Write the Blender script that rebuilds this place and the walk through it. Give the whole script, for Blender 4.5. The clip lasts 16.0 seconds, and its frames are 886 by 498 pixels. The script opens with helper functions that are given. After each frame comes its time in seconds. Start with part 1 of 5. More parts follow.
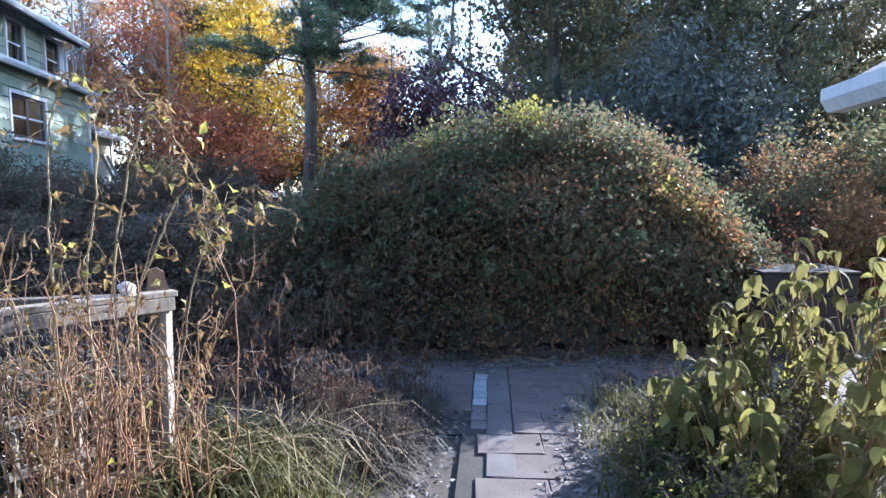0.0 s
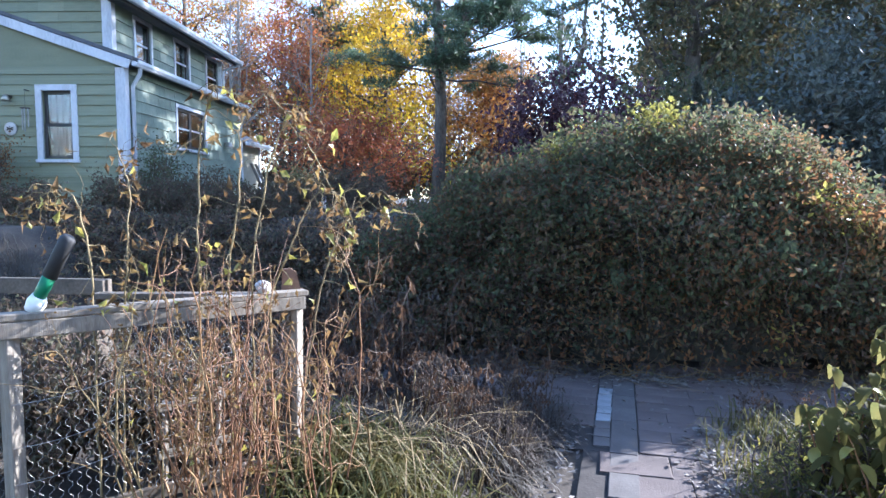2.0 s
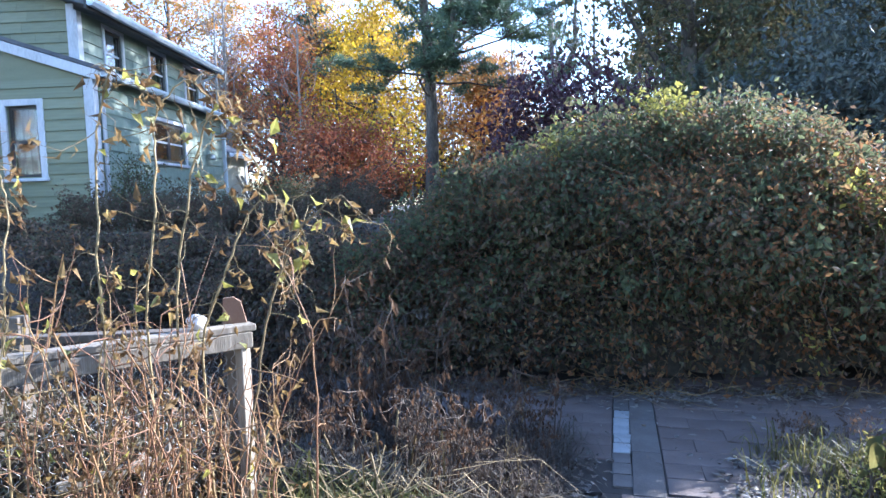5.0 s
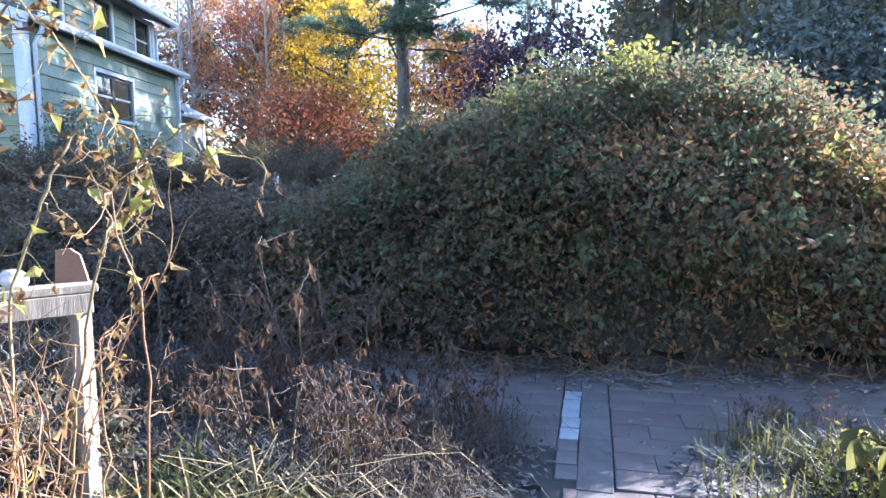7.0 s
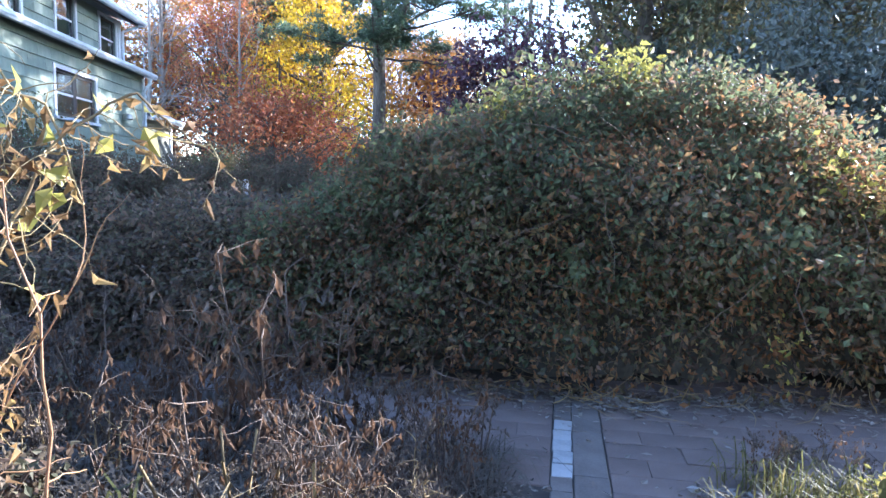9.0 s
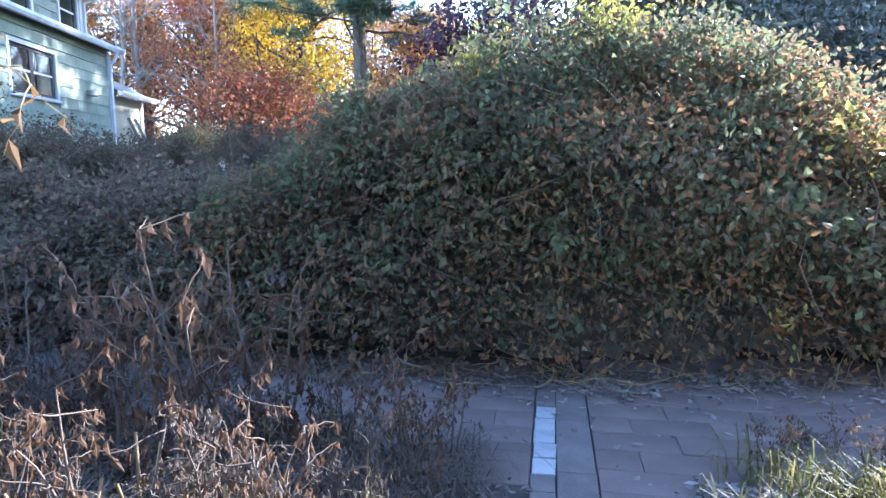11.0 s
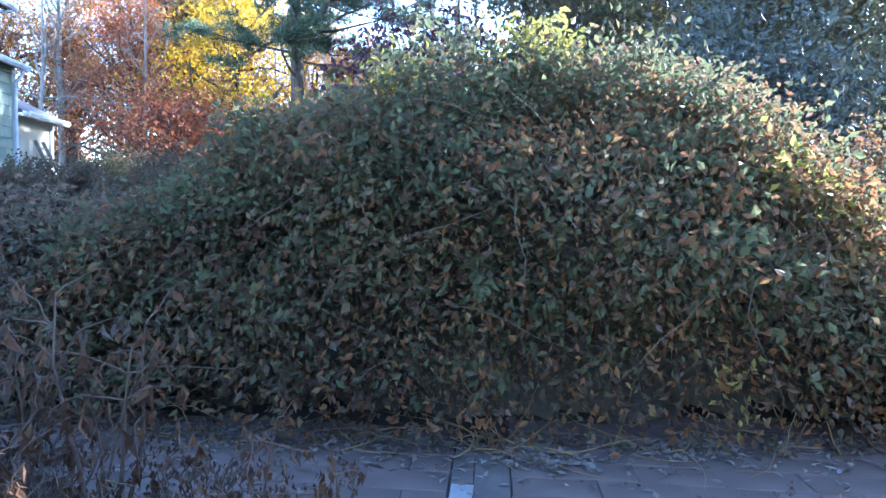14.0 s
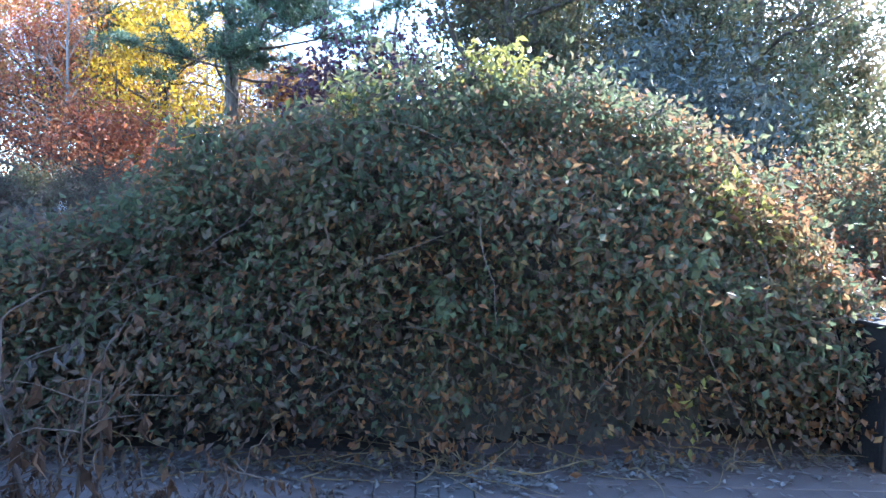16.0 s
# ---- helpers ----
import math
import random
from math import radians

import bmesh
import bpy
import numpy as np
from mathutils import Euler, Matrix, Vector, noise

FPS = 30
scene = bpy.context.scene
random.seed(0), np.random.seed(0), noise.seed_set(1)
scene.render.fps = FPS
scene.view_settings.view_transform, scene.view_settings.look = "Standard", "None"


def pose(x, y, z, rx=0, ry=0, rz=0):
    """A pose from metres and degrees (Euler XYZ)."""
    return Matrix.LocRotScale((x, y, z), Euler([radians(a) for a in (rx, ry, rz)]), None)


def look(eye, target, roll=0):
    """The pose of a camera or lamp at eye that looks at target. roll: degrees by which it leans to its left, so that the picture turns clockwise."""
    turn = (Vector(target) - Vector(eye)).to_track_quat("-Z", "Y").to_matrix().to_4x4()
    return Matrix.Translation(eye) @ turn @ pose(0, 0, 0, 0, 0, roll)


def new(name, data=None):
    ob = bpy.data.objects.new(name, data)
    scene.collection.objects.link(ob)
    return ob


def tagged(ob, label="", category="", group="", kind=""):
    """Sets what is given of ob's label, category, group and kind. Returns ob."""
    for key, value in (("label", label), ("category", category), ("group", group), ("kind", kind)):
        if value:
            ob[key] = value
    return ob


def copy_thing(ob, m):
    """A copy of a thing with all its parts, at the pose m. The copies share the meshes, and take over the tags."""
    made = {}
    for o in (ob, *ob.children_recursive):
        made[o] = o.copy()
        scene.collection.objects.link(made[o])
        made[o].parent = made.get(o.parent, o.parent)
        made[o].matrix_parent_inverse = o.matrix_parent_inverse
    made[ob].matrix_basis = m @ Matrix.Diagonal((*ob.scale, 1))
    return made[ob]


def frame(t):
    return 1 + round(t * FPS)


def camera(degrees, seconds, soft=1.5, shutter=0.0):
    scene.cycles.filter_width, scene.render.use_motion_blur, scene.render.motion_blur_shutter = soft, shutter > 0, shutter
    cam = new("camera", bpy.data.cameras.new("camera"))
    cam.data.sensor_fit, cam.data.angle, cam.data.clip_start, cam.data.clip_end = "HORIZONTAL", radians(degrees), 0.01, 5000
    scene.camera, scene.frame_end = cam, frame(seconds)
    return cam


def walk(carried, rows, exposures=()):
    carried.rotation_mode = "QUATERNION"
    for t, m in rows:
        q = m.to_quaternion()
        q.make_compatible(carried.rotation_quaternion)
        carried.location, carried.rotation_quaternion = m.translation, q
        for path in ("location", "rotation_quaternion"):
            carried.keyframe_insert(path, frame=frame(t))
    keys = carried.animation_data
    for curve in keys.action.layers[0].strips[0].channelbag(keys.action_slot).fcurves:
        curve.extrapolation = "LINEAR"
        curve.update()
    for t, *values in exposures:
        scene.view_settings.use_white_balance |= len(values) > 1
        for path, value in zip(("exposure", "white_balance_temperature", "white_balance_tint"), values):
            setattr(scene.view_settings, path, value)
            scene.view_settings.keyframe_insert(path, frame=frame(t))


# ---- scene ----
cam = camera(70.7, 16.0)
PATH = [
    (0, (1.158, 0.59, 1.553), (0.82, 2.553, 1.369), -0.1),
    (0.5, (1.187, 0.621, 1.553), (0.746, 2.564, 1.385), -0.4),
    (1, (1.226, 0.639, 1.556), (0.639, 2.543, 1.385), -0.6),
    (1.5, (1.229, 0.632, 1.551), (0.564, 2.51, 1.379), -1.3),
    (2, (1.165, 0.632, 1.546), (0.441, 2.489, 1.384), 0.2),
    (2.5, (1.072, 0.63, 1.556), (0.346, 2.485, 1.378), -0.2),
    (3, (1.058, 0.633, 1.557), (0.357, 2.497, 1.377), 0.3),
    (3.2, (1.041, 0.629, 1.564), (0.36, 2.501, 1.386), -0.1),
    (5.3, (1.02, 1.288, 1.523), (0.304, 3.151, 1.385), -2.3),
    (5.5, (1.017, 1.331, 1.511), (0.347, 3.211, 1.383), -3.2),
    (6, (1.042, 1.497, 1.485), (0.413, 3.389, 1.327), -2.1),
    (6.5, (1.087, 1.646, 1.447), (0.468, 3.541, 1.297), -1.2),
    (7, (1.081, 1.715, 1.416), (0.438, 3.594, 1.188), -0.5),
    (7.5, (0.999, 1.789, 1.433), (0.351, 3.663, 1.175), -0.8),
    (8, (0.928, 1.823, 1.434), (0.356, 3.73, 1.244), 0.6),
    (8.2, (0.921, 1.862, 1.427), (0.364, 3.773, 1.24), 1.0),
    (10.3, (0.892, 2.24, 1.337), (0.312, 4.147, 1.168), -0.6),
    (10.5, (0.867, 2.275, 1.346), (0.283, 4.181, 1.185), -1.2),
    (11, (0.925, 2.432, 1.312), (0.4, 4.345, 1.055), -0.2),
    (11.5, (0.928, 2.491, 1.33), (0.469, 4.424, 1.099), 1.6),
    (12, (0.939, 2.597, 1.317), (0.454, 4.523, 1.084), 1.3),
    (12.5, (0.886, 2.732, 1.322), (0.458, 4.681, 1.188), 0.5),
    (13, (0.865, 2.793, 1.31), (0.515, 4.759, 1.189), 1.3),
    (13.5, (0.878, 2.912, 1.288), (0.57, 4.885, 1.187), 2.4),
    (14, (0.976, 2.993, 1.281), (0.627, 4.958, 1.143), 1.2),
    (14.5, (1.026, 3.029, 1.282), (0.819, 5.015, 1.167), 1.2),
    (15, (0.982, 3.013, 1.29), (0.856, 5.007, 1.217), 1.7),
    (15.5, (0.866, 2.99, 1.296), (0.798, 4.988, 1.239), 1.6),
    (16, (0.817, 2.971, 1.287), (0.68, 4.965, 1.22), 1.9),
]
walk(cam, [(t, look(eye, target, roll)) for t, eye, target, roll in PATH], exposures=[(0, 2.45, 5300, 16), (3, 2.55, 5300, 16), (5.5, 2.7, 5200, 14), (7, 3.05, 5300, 16), (8, 3.0, 5400, 17), (11, 3.35, 5250, 17), (12.5, 3.4, 5100, 15), (14.5, 3.3, 4950, 14), (16, 3.3, 4950, 14)])

# ---- light ----
SUN_AZ, SUN_EL = 40.0, 22.5
world = bpy.data.worlds.new("sky")
scene.world = world
world.use_nodes = True
wn = world.node_tree.nodes
sky = wn.new("ShaderNodeTexSky")
sky.sky_type = "NISHITA"
sky.sun_disc = False
sky.sun_elevation, sky.sun_rotation = radians(SUN_EL), radians(SUN_AZ)
sky.dust_density = 0.4
wn["Background"].inputs[1].default_value = 0.15
world.node_tree.links.new(sky.outputs[0], wn["Background"].inputs[0])
sun_dir = Vector((math.sin(radians(SUN_AZ)) * math.cos(radians(SUN_EL)), math.cos(radians(SUN_AZ)) * math.cos(radians(SUN_EL)), math.sin(radians(SUN_EL))))
sun = new("sun", bpy.data.lights.new("sun", "SUN"))
sun.data.energy, sun.data.angle, sun.data.color = 4.6, radians(0.5), (1.0, 0.93, 0.82)
sun.matrix_world = look(sun_dir * 60, (0, 0, 0))

# ---- materials ----


def material(name):
    m = bpy.data.materials.new(name)
    m.use_nodes = True
    return m, m.node_tree.nodes, m.node_tree.links


def ramp(nodes, colours):
    r = nodes.new("ShaderNodeValToRGB")
    while len(r.color_ramp.elements) < len(colours):
        r.color_ramp.elements.new(0.5)
    for i, c in enumerate(colours):
        e = r.color_ramp.elements[i]
        e.position = i / max(1, len(colours) - 1)
        e.color = (*c, 1)
    return r


def rough_mat(name, colours, scale=8.0, rough=0.8, bump=0.3, fine=60.0, stretch=(1, 1, 1), metal=0.0, per_object=0.0, spec=0.4):
    """Solid stuff: coarse stains and fine grain over a ramp of colours."""
    m, n, l = material(name)
    b = n["Principled BSDF"]
    tc = n.new("ShaderNodeTexCoord")
    mp = n.new("ShaderNodeMapping")
    mp.inputs["Scale"].default_value = stretch
    l.new(tc.outputs["Object"], mp.inputs["Vector"])
    a, f = n.new("ShaderNodeTexNoise"), n.new("ShaderNodeTexNoise")
    a.inputs["Scale"].default_value, f.inputs["Scale"].default_value = scale, fine
    a.inputs["Detail"].default_value = 5
    f.inputs["Detail"].default_value = 4
    l.new(mp.outputs[0], a.inputs["Vector"])
    l.new(mp.outputs[0], f.inputs["Vector"])
    mix = n.new("ShaderNodeMix")
    mix.inputs[0].default_value = 0.4
    l.new(a.outputs[0], mix.inputs[2])
    l.new(f.outputs[0], mix.inputs[3])
    st = n.new("ShaderNodeMapRange")
    st.inputs[1].default_value, st.inputs[2].default_value = 0.3, 0.7
    l.new(mix.outputs[0], st.inputs[0])
    src = st.outputs[0]
    if per_object:
        oi = n.new("ShaderNodeObjectInfo")
        ad = n.new("ShaderNodeMix")
        ad.inputs[0].default_value = per_object
        l.new(src, ad.inputs[2])
        l.new(oi.outputs["Random"], ad.inputs[3])
        src = ad.outputs[0]
    r = ramp(n, colours)
    l.new(src, r.inputs[0])
    l.new(r.outputs[0], b.inputs["Base Color"])
    b.inputs["Roughness"].default_value = rough
    b.inputs["Metallic"].default_value = metal
    b.inputs["Specular IOR Level"].default_value = spec
    bp = n.new("ShaderNodeBump")
    bp.inputs["Strength"].default_value = bump
    bp.inputs["Distance"].default_value = 0.01
    l.new(mix.outputs[0], bp.inputs["Height"])
    l.new(bp.outputs[0], b.inputs["Normal"])
    return m


def leaf_mat(name, colours, through_light=0.35, rough=0.5, patch=0.6, spec=0.5):
    """Leaves: each its own colour, drifting in patches, part of the light coming through."""
    m, n, l = material(name)
    b = n["Principled BSDF"]
    geo = n.new("ShaderNodeNewGeometry")
    tc = n.new("ShaderNodeTexCoord")
    no = n.new("ShaderNodeTexNoise")
    no.inputs["Scale"].default_value = patch
    no.inputs["Detail"].default_value = 3
    l.new(tc.outputs["Object"], no.inputs["Vector"])
    st = n.new("ShaderNodeMapRange")
    st.inputs[1].default_value, st.inputs[2].default_value = 0.32, 0.68
    l.new(no.outputs[0], st.inputs[0])
    mix = n.new("ShaderNodeMix")
    mix.inputs[0].default_value = 0.55
    l.new(st.outputs[0], mix.inputs[2])
    l.new(geo.outputs["Random Per Island"], mix.inputs[3])
    r = ramp(n, colours)
    l.new(mix.outputs[0], r.inputs[0])
    l.new(r.outputs[0], b.inputs["Base Color"])
    b.inputs["Roughness"].default_value = rough
    b.inputs["Specular IOR Level"].default_value = spec
    t = n.new("ShaderNodeBsdfTranslucent")
    l.new(r.outputs[0], t.inputs[0])
    ms = n.new("ShaderNodeMixShader")
    ms.inputs[0].default_value = through_light
    l.new(b.outputs[0], ms.inputs[1])
    l.new(t.outputs[0], ms.inputs[2])
    l.new(ms.outputs[0], n["Material Output"].inputs[0])
    return m


def plain(name, c, rough=0.5, metal=0.0):
    return rough_mat(name, [[x * 0.8 for x in c], c, [min(1, x * 1.1) for x in c]], 6, rough, 0.1, 80, metal=metal)


M = {
    "soil": rough_mat("soil_and_litter", [(0.025, 0.02, 0.015), (0.05, 0.04, 0.03), (0.085, 0.07, 0.05)], 3, 0.95, 0.8, 45),
    # shade deep inside the thickets is put into this darker brown-grey
    "core": rough_mat("inner_thicket_shade", [(0.035, 0.033, 0.026), (0.06, 0.055, 0.043), (0.09, 0.078, 0.06)], 6, 0.95, 1.0, 30),
    "paver": rough_mat("weathered_paver", [(0.055, 0.042, 0.037), (0.1, 0.077, 0.068), (0.155, 0.124, 0.11)], 3, 0.9, 0.9, 150, per_object=0.25),
    "paver_pale": rough_mat("pale_slab", [(0.14, 0.15, 0.155), (0.23, 0.24, 0.245), (0.3, 0.305, 0.31)], 9, 0.7, 0.3, 60, per_object=0.3),
    "concrete": rough_mat("concrete_band", [(0.055, 0.048, 0.044), (0.09, 0.08, 0.073), (0.135, 0.122, 0.112)], 6, 0.9, 0.5, 80, per_object=0.3),
    "bed": rough_mat("joint_soil", [(0.025, 0.021, 0.018), (0.045, 0.038, 0.033)], 10, 0.95, 0.5, 60),
    "siding": rough_mat("green_siding", [(0.115, 0.125, 0.072), (0.18, 0.188, 0.112), (0.235, 0.24, 0.152)], 1.2, 0.6, 0.25, 30, stretch=(1, 1, 4), per_object=0.35),
    "siding_side": rough_mat("sage_shingle", [(0.1, 0.13, 0.098), (0.165, 0.2, 0.15), (0.26, 0.29, 0.22)], 1.5, 0.6, 0.3, 25, stretch=(3, 3, 0.7), per_object=0.5),
    "cream": rough_mat("cream_siding", [(0.26, 0.24, 0.17), (0.36, 0.335, 0.25), (0.43, 0.405, 0.32)], 2, 0.6, 0.2, 30),
    "trim": rough_mat("worn_white_trim", [(0.3, 0.3, 0.31), (0.46, 0.46, 0.47), (0.56, 0.56, 0.56)], 3, 0.55, 0.25, 40, stretch=(1, 1, 0.3)),
    "gutter": rough_mat("grey_gutter", [(0.3, 0.32, 0.33), (0.48, 0.5, 0.51), (0.6, 0.61, 0.61)], 4, 0.45, 0.1, 40),
    "shingle": rough_mat("asphalt_shingle", [(0.04, 0.042, 0.048), (0.09, 0.092, 0.1), (0.16, 0.16, 0.165)], 6, 0.9, 0.6, 120, per_object=0.3),
    "sash": rough_mat("dark_sash", [(0.025, 0.022, 0.02), (0.045, 0.04, 0.036)], 8, 0.5, 0.1, 60),
    # dimness of the rooms put into a near-black colour
    "room": rough_mat("room_shade", [(0.006, 0.005, 0.005), (0.015, 0.011, 0.01)], 2, 0.9, 0.1, 10),
    "curtain": rough_mat("lace_curtain", [(0.05, 0.026, 0.022), (0.1, 0.06, 0.05)], 20, 0.9, 0.2, 90),
    "grey_wood": rough_mat("weathered_board", [(0.11, 0.09, 0.07), (0.21, 0.18, 0.14), (0.32, 0.28, 0.23)], 5, 0.85, 0.5, 50, stretch=(6, 6, 0.6), per_object=0.2),
    "dark_wood": rough_mat("dark_board", [(0.05, 0.04, 0.03), (0.1, 0.08, 0.06), (0.16, 0.13, 0.1)], 5, 0.85, 0.4, 50),
    "wire": rough_mat("galvanised_wire", [(0.2, 0.19, 0.18), (0.36, 0.35, 0.33)], 30, 0.55, 0.0, 90, metal=0.6),
    "bark": rough_mat("brown_bark", [(0.035, 0.028, 0.022), (0.085, 0.068, 0.052), (0.15, 0.125, 0.1)], 5, 0.95, 1.0, 26, stretch=(1, 1, 0.25)),
    "bark_pale": rough_mat("grey_bark", [(0.12, 0.105, 0.09), (0.22, 0.195, 0.17), (0.33, 0.3, 0.27)], 5, 0.9, 0.7, 26, stretch=(1, 1, 0.25)),
    "cane": rough_mat("reddish_cane", [(0.1, 0.04, 0.022), (0.2, 0.098, 0.045), (0.34, 0.21, 0.09)], 7, 0.6, 0.2, 60, per_object=0.6),
    "straw": rough_mat("dry_stem", [(0.1, 0.066, 0.03), (0.19, 0.135, 0.06), (0.29, 0.215, 0.1)], 7, 0.75, 0.2, 60, per_object=0.5),
    "dead_stem": rough_mat("dead_stem", [(0.036, 0.025, 0.019), (0.075, 0.052, 0.037), (0.125, 0.09, 0.062)], 9, 0.85, 0.3, 60, per_object=0.5),
    "terracotta": plain("terracotta", (0.2, 0.115, 0.075), 0.8),
    "green_paint": plain("green_handle", (0.01, 0.16, 0.07), 0.4),
    "black_rubber": plain("black_rubber", (0.03, 0.03, 0.03), 0.7),
    "white_plastic": plain("white_plastic", (0.75, 0.75, 0.73), 0.5),
    "stone": rough_mat("pale_stone", [(0.25, 0.22, 0.2), (0.42, 0.39, 0.36), (0.55, 0.52, 0.48)], 12, 0.85, 0.6, 60),
    "bin": rough_mat("dark_panel", [(0.018, 0.016, 0.015), (0.035, 0.032, 0.03)], 4, 0.95, 0.1, 50, spec=0.1),
    "brass": plain("dull_metal", (0.35, 0.33, 0.28), 0.4, 0.8),
    "vine": leaf_mat("vine_leaves", [(0.06, 0.045, 0.03), (0.07, 0.08, 0.044), (0.095, 0.115, 0.058), (0.12, 0.13, 0.066), (0.15, 0.11, 0.06), (0.2, 0.14, 0.085)], 0.5, 0.65, 1.1, spec=0.15),
    "bramble": leaf_mat("bramble_leaves", [(0.075, 0.048, 0.036), (0.11, 0.075, 0.054), (0.095, 0.095, 0.058), (0.16, 0.105, 0.072), (0.23, 0.17, 0.13)], 0.45, 0.7, 1.2, 0.2),
    "rust": leaf_mat("rusty_leaves", [(0.08, 0.046, 0.028), (0.15, 0.075, 0.036), (0.23, 0.115, 0.05), (0.2, 0.14, 0.06), (0.1, 0.1, 0.05)], 0.5, 0.6, 2.2, 0.2),
    "red": leaf_mat("red_leaves", [(0.17, 0.05, 0.025), (0.28, 0.075, 0.03), (0.36, 0.13, 0.045), (0.26, 0.15, 0.06)], 0.45, 0.55),
    "yellow": leaf_mat("yellow_leaves", [(0.24, 0.13, 0.01), (0.42, 0.27, 0.015), (0.55, 0.38, 0.02), (0.3, 0.3, 0.05)], 0.5, 0.5, 0.25),
    "orange": leaf_mat("orange_leaves", [(0.16, 0.065, 0.022), (0.32, 0.13, 0.03), (0.42, 0.21, 0.045), (0.24, 0.17, 0.06), (0.11, 0.12, 0.045)], 0.5, 0.55, 0.3),
    "purple": leaf_mat("purple_leaves", [(0.03, 0.012, 0.02), (0.055, 0.02, 0.03), (0.09, 0.034, 0.045)], 0.3, 0.5),
    "oak": leaf_mat("oak_leaves", [(0.05, 0.06, 0.03), (0.08, 0.09, 0.04), (0.15, 0.115, 0.05), (0.22, 0.14, 0.065)], 0.5, 0.5, 0.3),
    "needles": leaf_mat("pine_needles", [(0.04, 0.065, 0.04), (0.065, 0.1, 0.055), (0.095, 0.14, 0.075), (0.12, 0.16, 0.09)], 0.3, 0.5, 0.5),
    "conifer": leaf_mat("dark_conifer", [(0.03, 0.036, 0.03), (0.05, 0.06, 0.045), (0.08, 0.08, 0.06)], 0.1, 0.6),
    "dry": leaf_mat("withered_leaves", [(0.04, 0.024, 0.016), (0.075, 0.043, 0.026), (0.115, 0.068, 0.04), (0.17, 0.11, 0.065)], 0.4, 0.75, 3.0, 0.1),
    "crisp": leaf_mat("crisp_golden_leaves", [(0.08, 0.042, 0.02), (0.14, 0.08, 0.034), (0.22, 0.14, 0.055), (0.32, 0.23, 0.08)], 0.5, 0.65, 3.0, 0.2),
    "dull": leaf_mat("frosted_dead_leaves", [(0.036, 0.027, 0.022), (0.06, 0.046, 0.037), (0.085, 0.072, 0.06), (0.12, 0.108, 0.095)], 0.25, 0.8, 2.0, 0.1),
    "fresh": leaf_mat("late_green_leaves", [(0.13, 0.13, 0.03), (0.26, 0.24, 0.055), (0.42, 0.34, 0.075)], 0.5, 0.45, 4.0),
    "broad": leaf_mat("broad_leaves", [(0.035, 0.045, 0.022), (0.06, 0.07, 0.028), (0.1, 0.1, 0.035), (0.16, 0.13, 0.045), (0.18, 0.1, 0.045)], 0.6, 0.75, 3.0, 0.12),
    "grass": leaf_mat("long_grass", [(0.045, 0.05, 0.018), (0.075, 0.08, 0.026), (0.13, 0.115, 0.04), (0.2, 0.155, 0.07)], 0.5, 0.6, 1.6, 0.2),
    "frost_grass": leaf_mat("frosted_grass", [(0.04, 0.033, 0.026), (0.065, 0.055, 0.044), (0.1, 0.094, 0.08), (0.085, 0.06, 0.042)], 0.3, 0.65, 1.4, 0.2),
    "fallen": leaf_mat("fallen_leaves", [(0.055, 0.042, 0.034), (0.1, 0.08, 0.065), (0.16, 0.145, 0.13), (0.23, 0.22, 0.21)], 0.15, 0.7, 2.0),
}
g, gn, gl = material("window_glass")
gn["Principled BSDF"].inputs["Base Color"].default_value = (0.9, 0.93, 0.93, 1)
gn["Principled BSDF"].inputs["Roughness"].default_value = 0.03
gn["Principled BSDF"].inputs["Transmission Weight"].default_value = 1.0
gn["Principled BSDF"].inputs["IOR"].default_value = 1.45
M["glass"] = g

# ---- mesh helpers ----
rng = np.random.default_rng(7)


def mesh_from(name, verts, faces, mat, smooth=False):
    """verts: (n, 3) array; faces: (m, 3 or 4) array."""
    me = bpy.data.meshes.new(name)
    verts, faces = np.asarray(verts, dtype=np.float32), np.asarray(faces, dtype=np.int32)
    k = faces.shape[1]
    me.vertices.add(len(verts))
    me.vertices.foreach_set("co", verts.ravel())
    me.loops.add(faces.size)
    me.loops.foreach_set("vertex_index", faces.ravel())
    me.polygons.add(len(faces))
    me.polygons.foreach_set("loop_start", np.arange(len(faces), dtype=np.int32) * k)
    me.polygons.foreach_set("use_smooth", np.full(len(faces), smooth))
    me.update(calc_edges=True)
    me.materials.append(mat)
    return me


def child(name, me, parent, label="", at=None):
    ob = new(name, me)
    ob.parent = parent
    if at is not None:
        ob.matrix_basis = at
    if label:
        ob["label"] = label
    return ob


PLOT = Matrix()  # frame in which the next things are laid out


def thing(name, label, category, group="", kind="", at=None):
    ob = new(name)
    ob.empty_display_size = 0.2
    if at is not None:
        ob.matrix_world = PLOT @ at
    return tagged(ob, label, category, group, kind)


def part(name, bm, mat, parent, label="", at=None):
    me = bpy.data.meshes.new(name)
    bm.to_mesh(me)
    bm.free()
    me.materials.append(mat)
    return child(name, me, parent, label, at)


def box(x0, y0, z0, x1, y1, z1, bevel=0.0, bm=None):
    """A box between two corners, its edges eased."""
    b = bmesh.new()
    bmesh.ops.create_cube(b, size=1)
    for v in b.verts:
        v.co = Vector((x0 + (v.co.x + 0.5) * (x1 - x0), y0 + (v.co.y + 0.5) * (y1 - y0), z0 + (v.co.z + 0.5) * (z1 - z0)))
    if bevel:
        bmesh.ops.bevel(b, geom=b.edges[:], offset=bevel, segments=1, affect="EDGES")
    if bm is None:
        return b
    tmp = bpy.data.meshes.new("tmp")
    b.to_mesh(tmp)
    b.free()
    bm.from_mesh(tmp)
    bpy.data.meshes.remove(tmp)
    return bm


